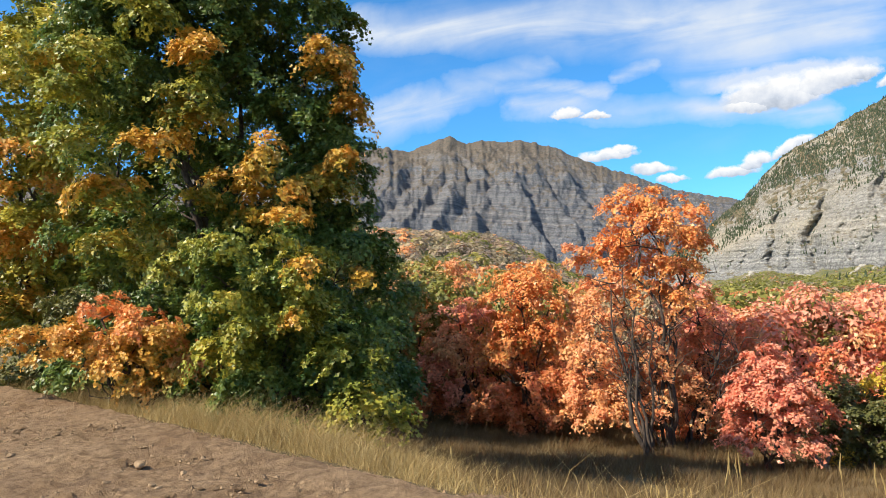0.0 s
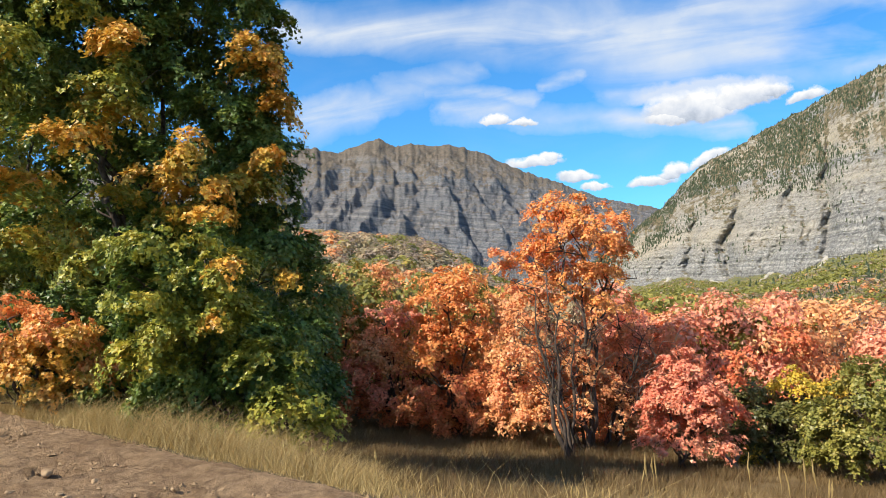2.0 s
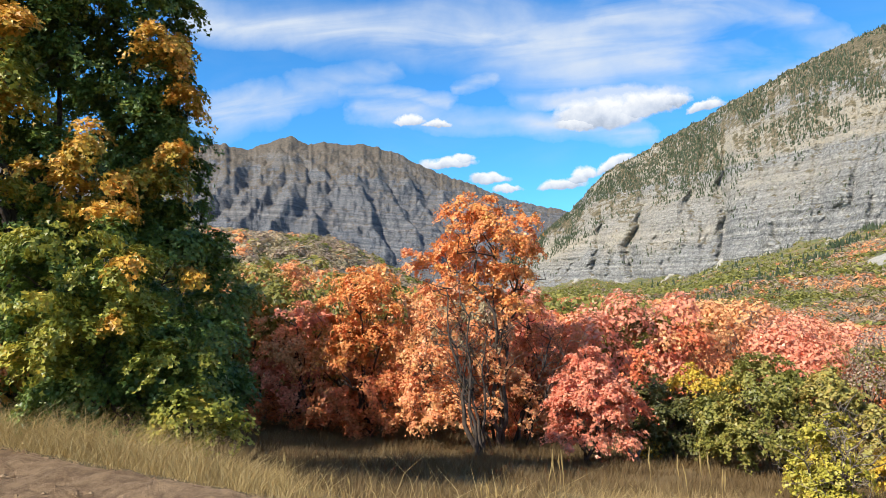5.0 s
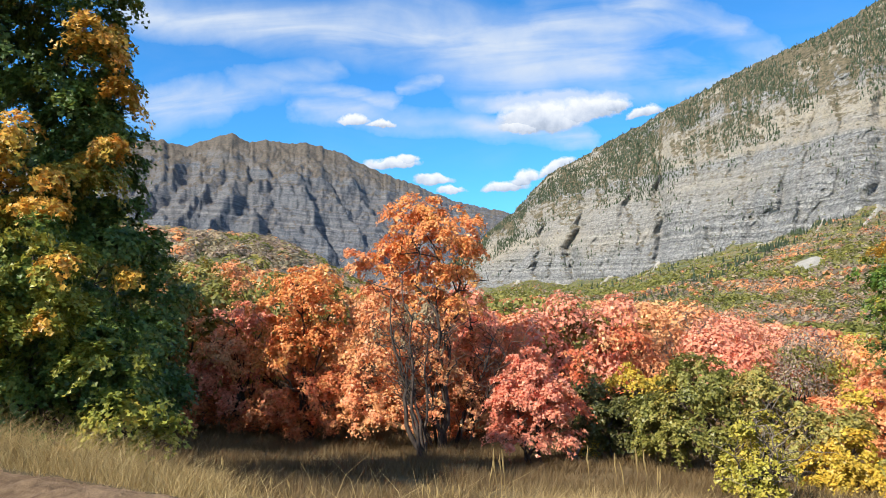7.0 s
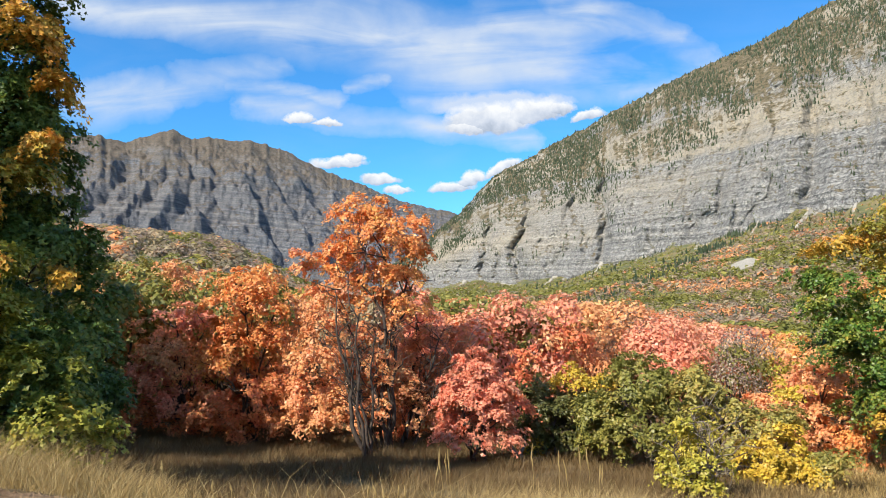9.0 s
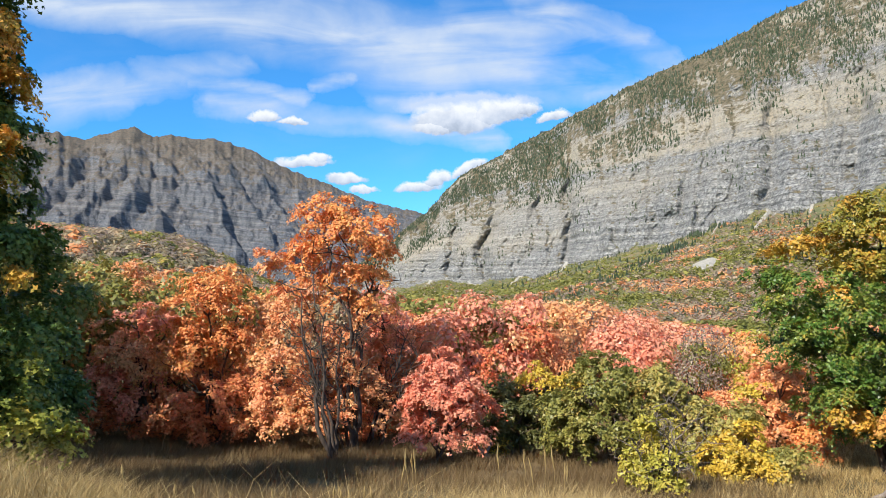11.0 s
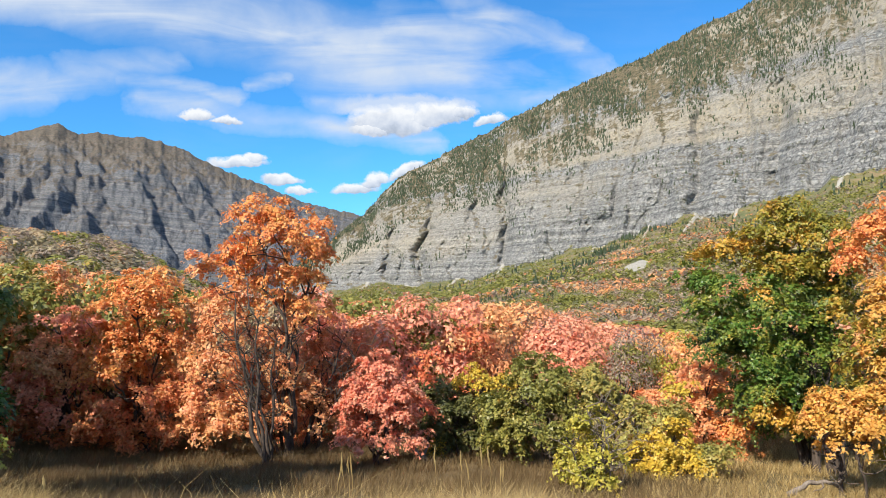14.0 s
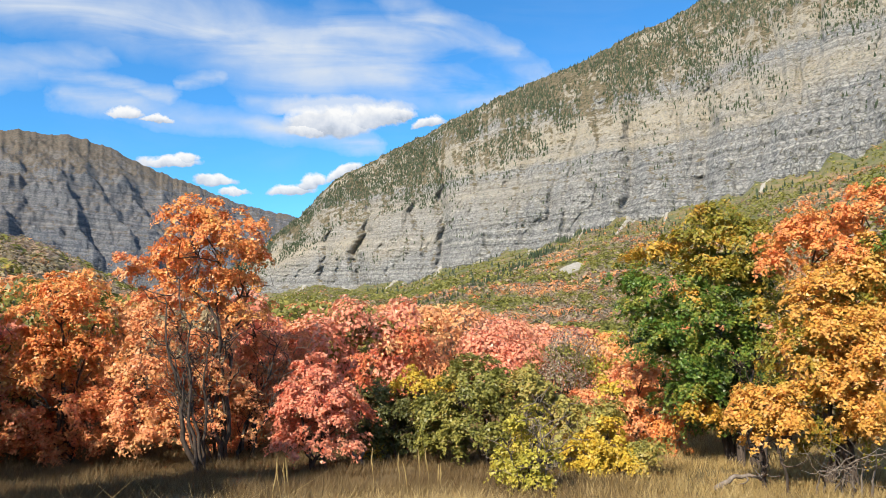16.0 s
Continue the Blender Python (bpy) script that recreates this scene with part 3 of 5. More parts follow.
def leaf_mesh(name, at, up, size, shape=SLIP):
    """Leaves at points, each with its own upward way and length."""
    tv, tf = shape
    k = len(at)
    up = up / np.linalg.norm(up, axis=1)[:, None]
    side = np.cross(up, rng.normal(size=(k, 3)))
    side /= np.linalg.norm(side, axis=1)[:, None] + 1e-9
    fwd = np.cross(up, side)
    co = at[:, None, :] + size[:, None, None] * (tv[None, :, :1] * side[:, None] + (tv[None, :, 1:2] - 0.5) * fwd[:, None] + tv[None, :, 2:] * up[:, None])
    faces = tf[None] + (np.arange(k) * len(tv))[:, None, None]
    return raw_mesh(name, co.reshape(-1, 3), faces.reshape(-1, 3), True)


def spray_points(lobes, leaf, clump, cover=1.0, layers=1.3, depth=0.85, core=0.5, carve=0.42):
    """Leaf places for a crown: drooping sprays of overlapping leaves on the lobes' ragged shells, with gaps between."""
    at, up = [], []
    each = cover * math.pi * clump ** 2 / (0.4 * leaf ** 2)
    for u, h, a, b, d in lobes:
        k = max(3, int(layers * (0.65 if d > 0.45 else 1.0) * 3.2 * a * b / clump ** 2))
        w = rng.normal(size=(k, 3))
        w /= np.linalg.norm(w, axis=1)[:, None]
        w[:, 2] = np.where(w[:, 2] < -0.35, -w[:, 2] * rng.random(k), w[:, 2])
        q = core + (1.14 - core) * rng.random(k) ** 0.65
        q = q * (0.66 + 0.68 * fbm(w[:, 0] * 1.6 + u * 3, w[:, 1] * 1.6 + h * 3, w[:, 2] * 1.6, 2, 0.5, 133))
        c = np.stack([u + w[:, 0] * a * q, d + w[:, 1] * a * depth * q, h + w[:, 2] * b * q], 1)
        f = 0.42 / clump
        kept = fbm(c[:, 0] * f + 31, c[:, 1] * f, c[:, 2] * f * 1.4, 2, 0.5, 131) > carve
        if kept.sum() > 2:
            c, w = c[kept], w[kept]
        k = len(c)
        face = w * 0.7 + np.array([0, 0, 0.6]) + rng.normal(size=(k, 3)) * 0.25
        face /= np.linalg.norm(face, axis=1)[:, None]
        e1 = np.cross(face, np.cross(w + 0.3 * rng.normal(size=(k, 3)), face))
        e1 /= np.linalg.norm(e1, axis=1)[:, None] + 1e-9
        e2 = np.cross(face, e1)
        size = clump * rng.uniform(0.6, 1.3, k)
        m = rng.poisson(each * (size / clump) ** 2)
        i = np.repeat(np.arange(k), m)
        th, rad = rng.random(len(i)) * 6.283, np.sqrt(rng.random(len(i)))
        rad = rad * (0.75 + 0.35 * np.sin(3 * th + 6.283 * rng.random(k)[i]))
        flat = e1[i] * (1.2 * rad * np.cos(th))[:, None] + e2[i] * (0.85 * rad * np.sin(th))[:, None]
        p = c[i] + size[i, None] * (flat + face[i] * (0.14 * rng.normal(size=len(i)))[:, None])
        p[:, 2] -= 0.42 * size[i] * rad ** 2
        at.append(p)
        up.append(face[i] + flat * 0.4 + rng.normal(size=(len(i), 3)) * 0.42)
    return np.concatenate(at), np.concatenate(up)


def tube(points, r0, r1, sides=7):
    """A tapered, slightly crooked limb through points, as arrays."""
    pts = np.asarray(points, float)
    k = len(pts)
    t = np.gradient(pts, axis=0)
    t /= np.linalg.norm(t, axis=1)[:, None] + 1e-9
    ref = np.where(np.abs(t[:, 2:3]) > 0.9, np.array([[1.0, 0, 0]]), np.array([[0, 0, 1.0]]))
    s = np.cross(t, ref)
    s /= np.linalg.norm(s, axis=1)[:, None]
    v = np.cross(s, t)
    rad = r0 + (r1 - r0) * np.linspace(0, 1, k) ** 0.8
    ang = np.linspace(0, 2 * np.pi, sides, endpoint=False)
    co = pts[:, None] + rad[:, None, None] * (np.cos(ang)[None, :, None] * s[:, None] + np.sin(ang)[None, :, None] * v[:, None])
    idx = np.arange(k * sides).reshape(k, sides)
    nx = np.roll(idx, -1, 1)
    f = np.stack([idx[:-1], nx[:-1], nx[1:], idx[1:]], -1).reshape(-1, 4)
    return co.reshape(-1, 3), f


def join(pieces):
    co, fs, o = [], [], 0
    for c, f in pieces:
        co.append(c)
        fs.append(f + o)
        o += len(c)
    return np.concatenate(co), np.concatenate(fs)


def bent(p0, p1, wobble, k=9, sag=0.0):
    p0, p1 = np.asarray(p0, float), np.asarray(p1, float)
    q = np.linspace(0, 1, k)[:, None]
    out = p0 + (p1 - p0) * q
    off = np.cumsum(rng.normal(size=(k, 3)) * wobble * np.linalg.norm(p1 - p0) / k, 0)
    off -= off[:1] + (off[-1:] - off[:1]) * q
    out = out + off * 1.6
    out[:, 2] += sag * np.sin(np.pi * q[:, 0])
    return out


def heading_pose(x, y, sink=0.05):
    """Upright at a place on the ground, its own depth axis pointing away from the road's bend."""
    return Matrix.Translation((x, y, float(ground_z(x, y)) - sink)) @ Matrix.Rotation(-math.atan2(x, y), 4, "Z")


def make_tree(x, y, crowns, stems, label, name="maple_tree", leaf=0.114, clump=0.3, girth=0.11, shape=SLIP, group="", back=0.0, carve=0.4, layers=1.9, open_kinds=()):
    tree = new(name)
    tree.matrix_world = heading_pose(x, y)
    tagged(tree, label, "tree" if name.endswith("tree") else "shrub", group)
    k = len(stems)
    for i, (u, h) in enumerate(stems):
        foot = np.array([0.22 * rng.normal() * (k > 1), back * 0.4 + 0.2 * rng.normal(), -0.15])
        fork = foot * 0.6 + np.array([u * 0.22, back * 0.6 + 0.1 * rng.normal(), h * 0.42])
        top = np.array([u, back + 0.25 * rng.normal(), h])
        path = np.concatenate([bent(foot, fork, 0.16, 6)[:-1], bent(fork, top, 0.3, 9)])
        g = girth * (0.6 + 0.5 * rng.random()) * (1.25 if i == 0 else 0.8)
        pieces = [tube(path, g, 0.018)]
        for j in range(9):
            q = path[rng.integers(4, len(path))]
            ln = (0.35 + 0.6 * rng.random()) * min(1.6, 0.25 * h + 0.3)
            w = np.array([rng.normal(), rng.normal(), 0.6 + 0.4 * rng.random()])
            tip = q + w / np.linalg.norm(w) * ln
            pieces.append(tube(bent(q, tip, 0.35, 6), 0.022 + 0.02 * rng.random(), 0.005, 5))
        co, f = join(pieces)
        if i == 0:
            trunk = part("trunk", raw_mesh("trunk", co, f), BARK, tree)
        else:
            part("limb", raw_mesh("limb", co, f), BARK, trunk)
    for kind, lobes in crowns.items():
        at, up = spray_points(lobes, leaf, clump, 1.0, layers, carve=0.42 if kind in open_kinds else carve)
        size = leaf * (0.65 + 0.7 * rng.random(len(at)))
        part("crown", leaf_mesh("crown", at, up, size, shape), LEAF[kind], tree, CROWN_LABEL.get(kind, ""))
    return tree


CROWN_LABEL = {"amber": "spray of amber leaves", "orange": "orange leaves", "gold": "golden leaves", "salmon": "salmon-pink leaves", "rust": "rust-red leaves",
               "red": "red leaves", "pink_red": "pinkish red leaves", "yellow": "yellow leaves", "green": "deep green leaves", "green_dark": "dark green leaves"}

make_tree(-8.87, 11.47, {
    "green_dark": [(-0.2, 9.5, 1.4, 0.8, 0.6), (1.64, 8.11, 0.85, 0.79, 0), (0.93, 8.63, 1.01, 0.56, 0), (2.1, 5.77, 0.62, 0.68, 0), (2.03, 4.64, 0.78, 0.67, -0.3), (2.21, 3.41, 0.94, 0.66, -0.4), (0.93, 7.62, 0.92, 0.81, 0.4), (-0.15, 8.2, 0.92, 0.92, 0.3),
        (-1.4, 7.98, 1.03, 0.92, 0.3), (-1, 8.66, 1.28, 0.58, 0.5), (-1.01, 5.68, 0.92, 0.63, 0.3), (0.24, 5.03, 0.91, 0.57, 0.2), (1.33, 6.14, 0.79, 0.79, 0), (-0.7, 4.22, 1.01, 0.56, 0), (1.04, 3.96, 0.87, 0.55, -0.4),
        (-1.99, 6.38, 0.69, 0.8, 0.2), (-0.18, 6.75, 0.59, 0.47, 0.8), (1.72, 2.56, 1.14, 0.8, 0.2), (0.22, 3.6, 0.92, 0.69, 0.3), (3.16, 2.06, 0.52, 1.26, 0), (3.35, 0.69, 0.52, 0.81, 0), (0.9, 2.12, 1.82, 1.46, 1.2),
        (-1.1, 2.2, 1.7, 1.09, 1.2), (-1.69, 3.55, 1.44, 0.96, 0.9), (0.27, 6.45, 1.84, 1.6, 1.4), (-1.3, 7.36, 1.74, 1.49, 1.5), (1.78, 0.92, 1.57, 1.09, 1), (-0.71, 7.91, 1.79, 1.43, 0.9), (0.72, 7.15, 1.42, 1.3, 0.8),
        (-1.67, 5.54, 1.43, 1.19, 0.8), (-0.2, 3.97, 1.53, 0.94, 0.7), (1.84, 7.21, 0.81, 1.04, 0.4), (-2.35, 7.69, 1.06, 1.3, 0.6), (2.26, 8.05, 0.45, 0.45, 0), (2.2, 5.26, 0.62, 0.68, 0), (2.35, 4.18, 0.62, 0.62, 0),
        (2.3, 6.44, 0.46, 0.69, 0.1), (1.77, 5.06, 0.92, 0.92, 0.2), (1.52, 3.69, 1.14, 0.91, 0.2), (2.15, 7.37, 0.57, 0.68, 0.1)],
    "amber": [(2.03, 6.94, 0.5, 0.87, -0.5), (2.39, 6.2, 0.27, 0.49, -0.4), (-1.91, 4.46, 0.52, 0.44, -1.2), (-0.35, 6.92, 0.52, 0.46, -1.1), (-1.03, 5.29, 0.48, 0.37, -1.1), (0.74, 5.02, 0.41, 0.51, -1.3), (0.73, 4.47, 0.61, 0.35, -1.3),
        (0.18, 4.73, 0.45, 0.27, -1.2), (1.09, 3.96, 0.51, 0.31, -1.3), (2.05, 5.07, 0.32, 0.42, -1), (2.43, 2.95, 0.23, 0.19, -1)],
    "green_gold": [(-2.2, 6.9, 0.6, 0.42, -0.9), (-1.55, 3.2, 0.55, 0.35, -1), (-2.56, 6.2, 0.6, 0.4, -0.9), (-1.2, 7.6, 0.6, 0.4, -0.9), (-0.76, 3.2, 0.5, 0.3, -1.1), (-1.8, 4.2, 0.5, 0.4, -1), (-2.3, 5.2, 0.6, 0.4, -0.9), (-0.6, 6.3, 0.5, 0.35, -1)],
    "olive_amber": [(-2.7, 6.72, 0.59, 0.44, -0.6), (-1.31, 3.8, 0.59, 0.3, -0.5), (-2.03, 3.58, 0.55, 0.29, -0.4), (-0.66, 4.16, 0.64, 0.36, -0.8), (-0.55, 5.84, 0.63, 0.42, -0.9), (1.41, 4.53, 0.52, 0.36, -1), (0.4, 3.89, 0.62, 0.31, -1.1),
        (2.05, 4.55, 0.43, 0.53, -0.9)],
}, [(-0.67, 8.15), (0.6, 8.37), (1.81, 8.01), (-1.47, 8.19), (2.1, 5.6), (-0.18, 4.98)], "tall dark green bigtooth maple with amber sprays by the road", "maple_tree", shape=MAPLE, leaf=0.088, clump=0.30, girth=0.16, back=1.1, open_kinds=('amber', 'olive_amber'))
make_tree(-6.27, 9.76, {
    "green_gold": [(-0.82, 3.09, 0.74, 0.33, -0.3), (-1.02, 2.25, 0.65, 0.43, -0.4), (0, 2.73, 0.57, 0.37, -0.3), (-0.35, 1.72, 0.7, 0.44, -0.3), (0.28, 2.17, 0.39, 0.35, -0.4), (0.81, 1.35, 0.65, 0.39, -0.5), (0.96, 0.71, 0.65, 0.39, -0.5),
        (1.39, 0.25, 0.48, 0.39, -0.4), (0.54, 0.26, 0.48, 0.3, -0.4), (-1.02, 1.4, 0.54, 0.45, -0.1), (-0.09, 2.22, 0.53, 0.36, -0.1)],
    # inner mass in darker leaves, to deepen the shade in the gaps between sprays
    "green_dark": [(-0.47, 0.98, 0.84, 0.56, 0.4), (0.32, 0.58, 0.83, 0.56, 0.4), (-0.81, 0.49, 0.55, 0.37, 0.3), (1.25, 1.62, 0.56, 0.56, 0.4), (-0.61, 2.59, 0.74, 0.46, 0.3), (-1.04, 2.87, 0.65, 0.46, 0.3), (-0.34, 3.21, 0.55, 0.37, 0.3),
        (0.33, 1.49, 0.64, 0.46, 0.3), (-0.86, 2.07, 0.63, 0.54, 0.1), (0.15, 1.17, 0.63, 0.45, 0), (0.83, 0.97, 0.62, 0.45, -0.1)],
    "amber": [(0.21, 2.79, 0.29, 0.17, -0.7), (-0.01, 2.02, 0.15, 0.12, -0.7), (0.16, 0.24, 0.14, 0.09, -0.6), (-0.07, 3.52, 0.34, 0.14, -0.6), (1.09, 2.57, 0.14, 0.09, -0.5)],
}, [(-0.76, 2.85), (0, 2.57), (0.84, 1.31), (-0.36, 1.54), (1.35, 0.4)], "dense green and gold maple thicket on the road bank", "maple_tree", shape=MAPLE, leaf=0.074, clump=0.21, girth=0.07, back=0.5, open_kinds=('green_gold', 'amber'))
make_tree(-15.8, 13.06, {
    "gold": [(-0.34, 3.47, 0.74, 0.5, -1.4), (0.1, 4.78, 0.66, 0.44, -1.4), (-0.46, 5.53, 0.59, 0.38, -1.4)],
    "yellow_green": [(0.45, 8.49, 0.9, 0.6, -1.2), (-0.01, 6.04, 1.05, 0.6, -1), (-0.48, 7.94, 0.75, 0.75, -1.2), (1.05, 6.63, 0.75, 0.52, -1.2), (-0.36, 7.21, 0.9, 0.6, -1), (0.57, 7.74, 0.83, 0.53, -1), (-0.23, 3.87, 0.89, 0.6, -1.2),
        (0.58, 5.26, 0.75, 0.51, -1), (-0, 2.84, 0.75, 0.45, -1)],
    "green_gold": [(-0.02, 8.81, 1.11, 0.95, 0), (0.72, 8.13, 0.94, 0.71, -0.2), (-0.38, 7.48, 0.95, 0.79, 0), (1.09, 7.23, 0.62, 0.39, -0.5), (-0.02, 6.67, 1.11, 0.63, 0), (0.87, 9.61, 0.96, 0.8, 0.2), (-0.28, 10.29, 1.28, 0.96, 0.2),
        (0.87, 5.92, 0.96, 0.72, 0.2), (0.62, 4.31, 0.96, 0.8, 0.2), (1.91, 3.74, 0.8, 0.48, 0), (2.66, 3.71, 0.47, 0.28, -0.5), (-0.25, 5.33, 0.94, 0.62, -0.3), (1.14, 3.03, 0.97, 0.65, 0.4), (0.5, 2.61, 1.13, 0.65, 0.4),
        (-0.24, 1.79, 1.13, 0.72, 0.3), (0.76, 1.74, 1.14, 0.65, 0.5), (-1.43, 5.35, 1.28, 1.92, 0.2), (-1.41, 2.91, 1.28, 1.44, 0.2)],
    "amber": [(-0.36, 4.9, 0.78, 0.47, -0.4), (-0.01, 3.97, 0.94, 0.62, -0.3), (1.59, 4.96, 0.52, 0.37, -0.6), (1.59, 4.32, 0.46, 0.28, -0.6), (-0.3, 3.28, 0.7, 0.47, -0.3), (-0.46, 2.07, 0.75, 0.62, -0.4), (0.35, 6, 0.62, 0.31, -0.3),
        (1.76, 9.8, 0.38, 0.19, -0.3), (0.48, 3.41, 0.47, 0.34, -0.4)],
}, [(-0.02, 8.96), (0.86, 8.36), (1.78, 5.5), (-0.37, 4.26)], "yellow-green maple with orange sprays above the road", "maple_tree", leaf=0.111, clump=0.37, girth=0.08, back=1.0)
make_tree(-9.45, 9.78, {
    "amber": [(0.26, 1.18, 0.67, 0.31, -0.1), (0.53, 0.7, 0.73, 0.29, -0.2)],
    "orange": [(-0.53, 1.84, 0.42, 0.25, 0), (0.09, 1.58, 0.58, 0.31, -0.2), (0.79, 0.78, 0.51, 0.27, -0.3), (0.62, 1.27, 0.35, 0.27, -0.3)],
    "gold": [(-0.09, 0.93, 0.62, 0.31, -0.2), (0.22, 1.39, 0.62, 0.35, -0.3), (0.44, 0.51, 0.73, 0.25, -0.2), (-1.76, 1.31, 0.55, 0.29, 0.6), (-1.36, 1.11, 0.54, 0.22, 0.4), (-1.17, 1.48, 0.51, 0.26, 0.1), (-0.8, 1.23, 0.53, 0.26, 0.2),
        (-0.45, 1.2, 0.54, 0.37, 0.3)],
}, [(-0.53, 1.69), (0.18, 1.47), (0.53, 0.78), (-1.04, 1.44)], "low orange maple bush at the grassy road edge", "maple_bush", shape=MAPLE, leaf=0.07, clump=0.17, girth=0.04, back=0.2)
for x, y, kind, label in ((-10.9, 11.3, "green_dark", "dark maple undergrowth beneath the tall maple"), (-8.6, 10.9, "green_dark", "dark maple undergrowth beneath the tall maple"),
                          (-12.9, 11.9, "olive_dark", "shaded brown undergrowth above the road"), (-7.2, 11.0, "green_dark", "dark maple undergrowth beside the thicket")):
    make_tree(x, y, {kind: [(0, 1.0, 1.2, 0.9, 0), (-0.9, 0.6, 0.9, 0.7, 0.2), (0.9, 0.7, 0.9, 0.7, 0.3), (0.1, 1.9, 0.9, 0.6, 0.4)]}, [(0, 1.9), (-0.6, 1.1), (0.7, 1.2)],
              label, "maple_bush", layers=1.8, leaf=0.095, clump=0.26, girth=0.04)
make_tree(-1.78, 23.43, {
    "orange": [(-0.81, 7.48, 1.13, 0.62, 0), (0.35, 7.22, 1.13, 0.62, 0), (-0.16, 6.52, 1.73, 0.73, 0), (-1.06, 6.27, 0.91, 0.64, 0), (0.94, 6.34, 0.51, 0.55, 0), (-0.25, 5.66, 0.91, 0.54, 0), (0.59, 5.64, 0.82, 0.45, 0),
        (-1.55, 5.51, 0.82, 0.62, 0), (-0.75, 4.81, 0.92, 0.66, 0.2), (0.58, 4.68, 0.82, 0.66, 0.2)],
    "salmon": [(-2.42, 5.87, 0.66, 0.62, 0), (-1.85, 5.01, 0.81, 0.63, -0.2), (-2, 4.02, 0.81, 0.9, -0.3), (-2.15, 3.04, 0.9, 0.99, -0.4), (-2.31, 1.91, 0.9, 0.99, -0.4), (-1.53, 1.22, 1.07, 0.89, -0.5), (-2.55, 1.11, 0.9, 0.72, -0.3),
        (-0.27, 3.73, 0.93, 1.12, 0.6), (-0.77, 2.38, 1.11, 1.29, 0.4), (0.05, 1.31, 1.1, 1.1, 0.3)],
}, [(-0.9, 7.22), (0.43, 7.05), (-0.08, 6.35), (-1.87, 4.84), (-2.19, 2.51), (0.76, 6.17)], "tall orange maple with pale trunk and salmon lower leaves", "maple_tree", leaf=0.099, clump=0.30)
make_tree(-6.44, 24.16, {
    "orange": [(0, 5.16, 0.97, 0.62, 0), (-0.37, 4.49, 1.35, 0.77, 0), (0.54, 4.45, 0.97, 0.77, 0), (-0.81, 3.83, 0.87, 0.68, 0), (-0.07, 3.3, 1.15, 0.86, -0.2), (0.7, 3.07, 0.87, 0.97, 0), (-0.81, 2.83, 0.87, 0.77, 0)],
    # darker rust skirts: the shadow over the lower crown is partly in their colour
    "rust": [(-0.06, 1.77, 1.55, 0.87, 0), (-0.79, 1.18, 1.16, 0.77, 0), (0.86, 1.51, 0.97, 0.97, 0), (0.56, 0.51, 1.36, 0.68, 0.1), (-0.8, 0.49, 1.17, 0.49, 0.2)],
}, [(0, 5.16), (-0.67, 3.99), (0.7, 3.93), (-0.8, 2.5), (0.86, 1.69)], "rounded orange maple at the meadow edge, rust skirts darkened for shade", "maple_tree", leaf=0.099, clump=0.30)
make_tree(-8.87, 25.5, {
    "pink_red": [(-0.46, 4.04, 0.83, 0.71, 0), (0.37, 3.8, 0.76, 0.84, 0.2), (0.74, 2.34, 0.84, 1.05, 0.2), (-1.34, 2.2, 0.84, 0.84, 0), (-0.54, 1.39, 1.24, 0.83, -0.2)],
    # rust low down, its darker tone partly the shade on the base
    "rust": [(-0.77, 0.55, 1.25, 0.63, 0), (0.47, 0.69, 0.95, 0.84, 0.2), (-1.61, 0.75, 0.84, 0.84, 0.2)],
    "salmon": [(-1.31, 3.44, 0.79, 0.84, 0), (-0.3, 2.59, 1.15, 0.94, 0), (-0.9, 2.84, 0.7, 0.62, -0.4), (-0.65, 5.75, 0.66, 0.53, 1.5), (-0.56, 5.09, 0.7, 0.62, 1.5)],
}, [(-0.46, 4.04), (-1.31, 3.23), (0.35, 3.39), (0.72, 1.94)], "red maple with salmon top behind the meadow", "maple_tree", leaf=0.099, clump=0.30)
make_tree(-1.13, 25.98, {
    "rust": [(0.17, 4.33, 0.84, 0.64, 0), (0.54, 3.44, 1, 0.84, 0), (-0.03, 2.8, 0.9, 0.8, 0), (0.9, 1.79, 0.9, 1.01, 0), (0.14, 1.05, 1.11, 1.01, 0.2), (1.5, 2.69, 0.82, 0.72, 0.4), (-0.06, 0.09, 1.22, 0.61, 0.3),
        (1.97, 3.61, 1.05, 0.72, 1.2)],
}, [(0.17, 4.13), (0.82, 3.34), (1.29, 2.54)], "rust-red maple with leaning limbs", "maple_tree", leaf=0.099, clump=0.30)
make_tree(0.83, 20.98, {
    "pink_red": [(0.04, 2.81, 0.55, 0.49, 0), (-0.09, 2.27, 0.84, 0.58, 0), (0.45, 2.09, 0.65, 0.58, 0), (-0.41, 1.6, 0.74, 0.65, -0.1), (0.44, 1.4, 0.81, 0.65, -0.1), (-0.19, 0.89, 0.94, 0.52, -0.1), (0.82, 0.87, 0.65, 0.49, 0.1),
        (-0.73, 1.04, 0.42, 0.49, 0.1)],
    "red": [(1.67, 2.88, 0.48, 0.38, 1.2), (1.22, 2.25, 0.41, 0.44, 1), (1.1, 1.65, 0.5, 0.57, 0.6)],
}, [(0.04, 2.89), (-0.41, 1.82), (0.52, 1.77), (0.83, 1.13)], "small round pinkish red maple at the meadow edge", "maple_tree", layers=2.4, leaf=0.095, clump=0.25, girth=0.06)
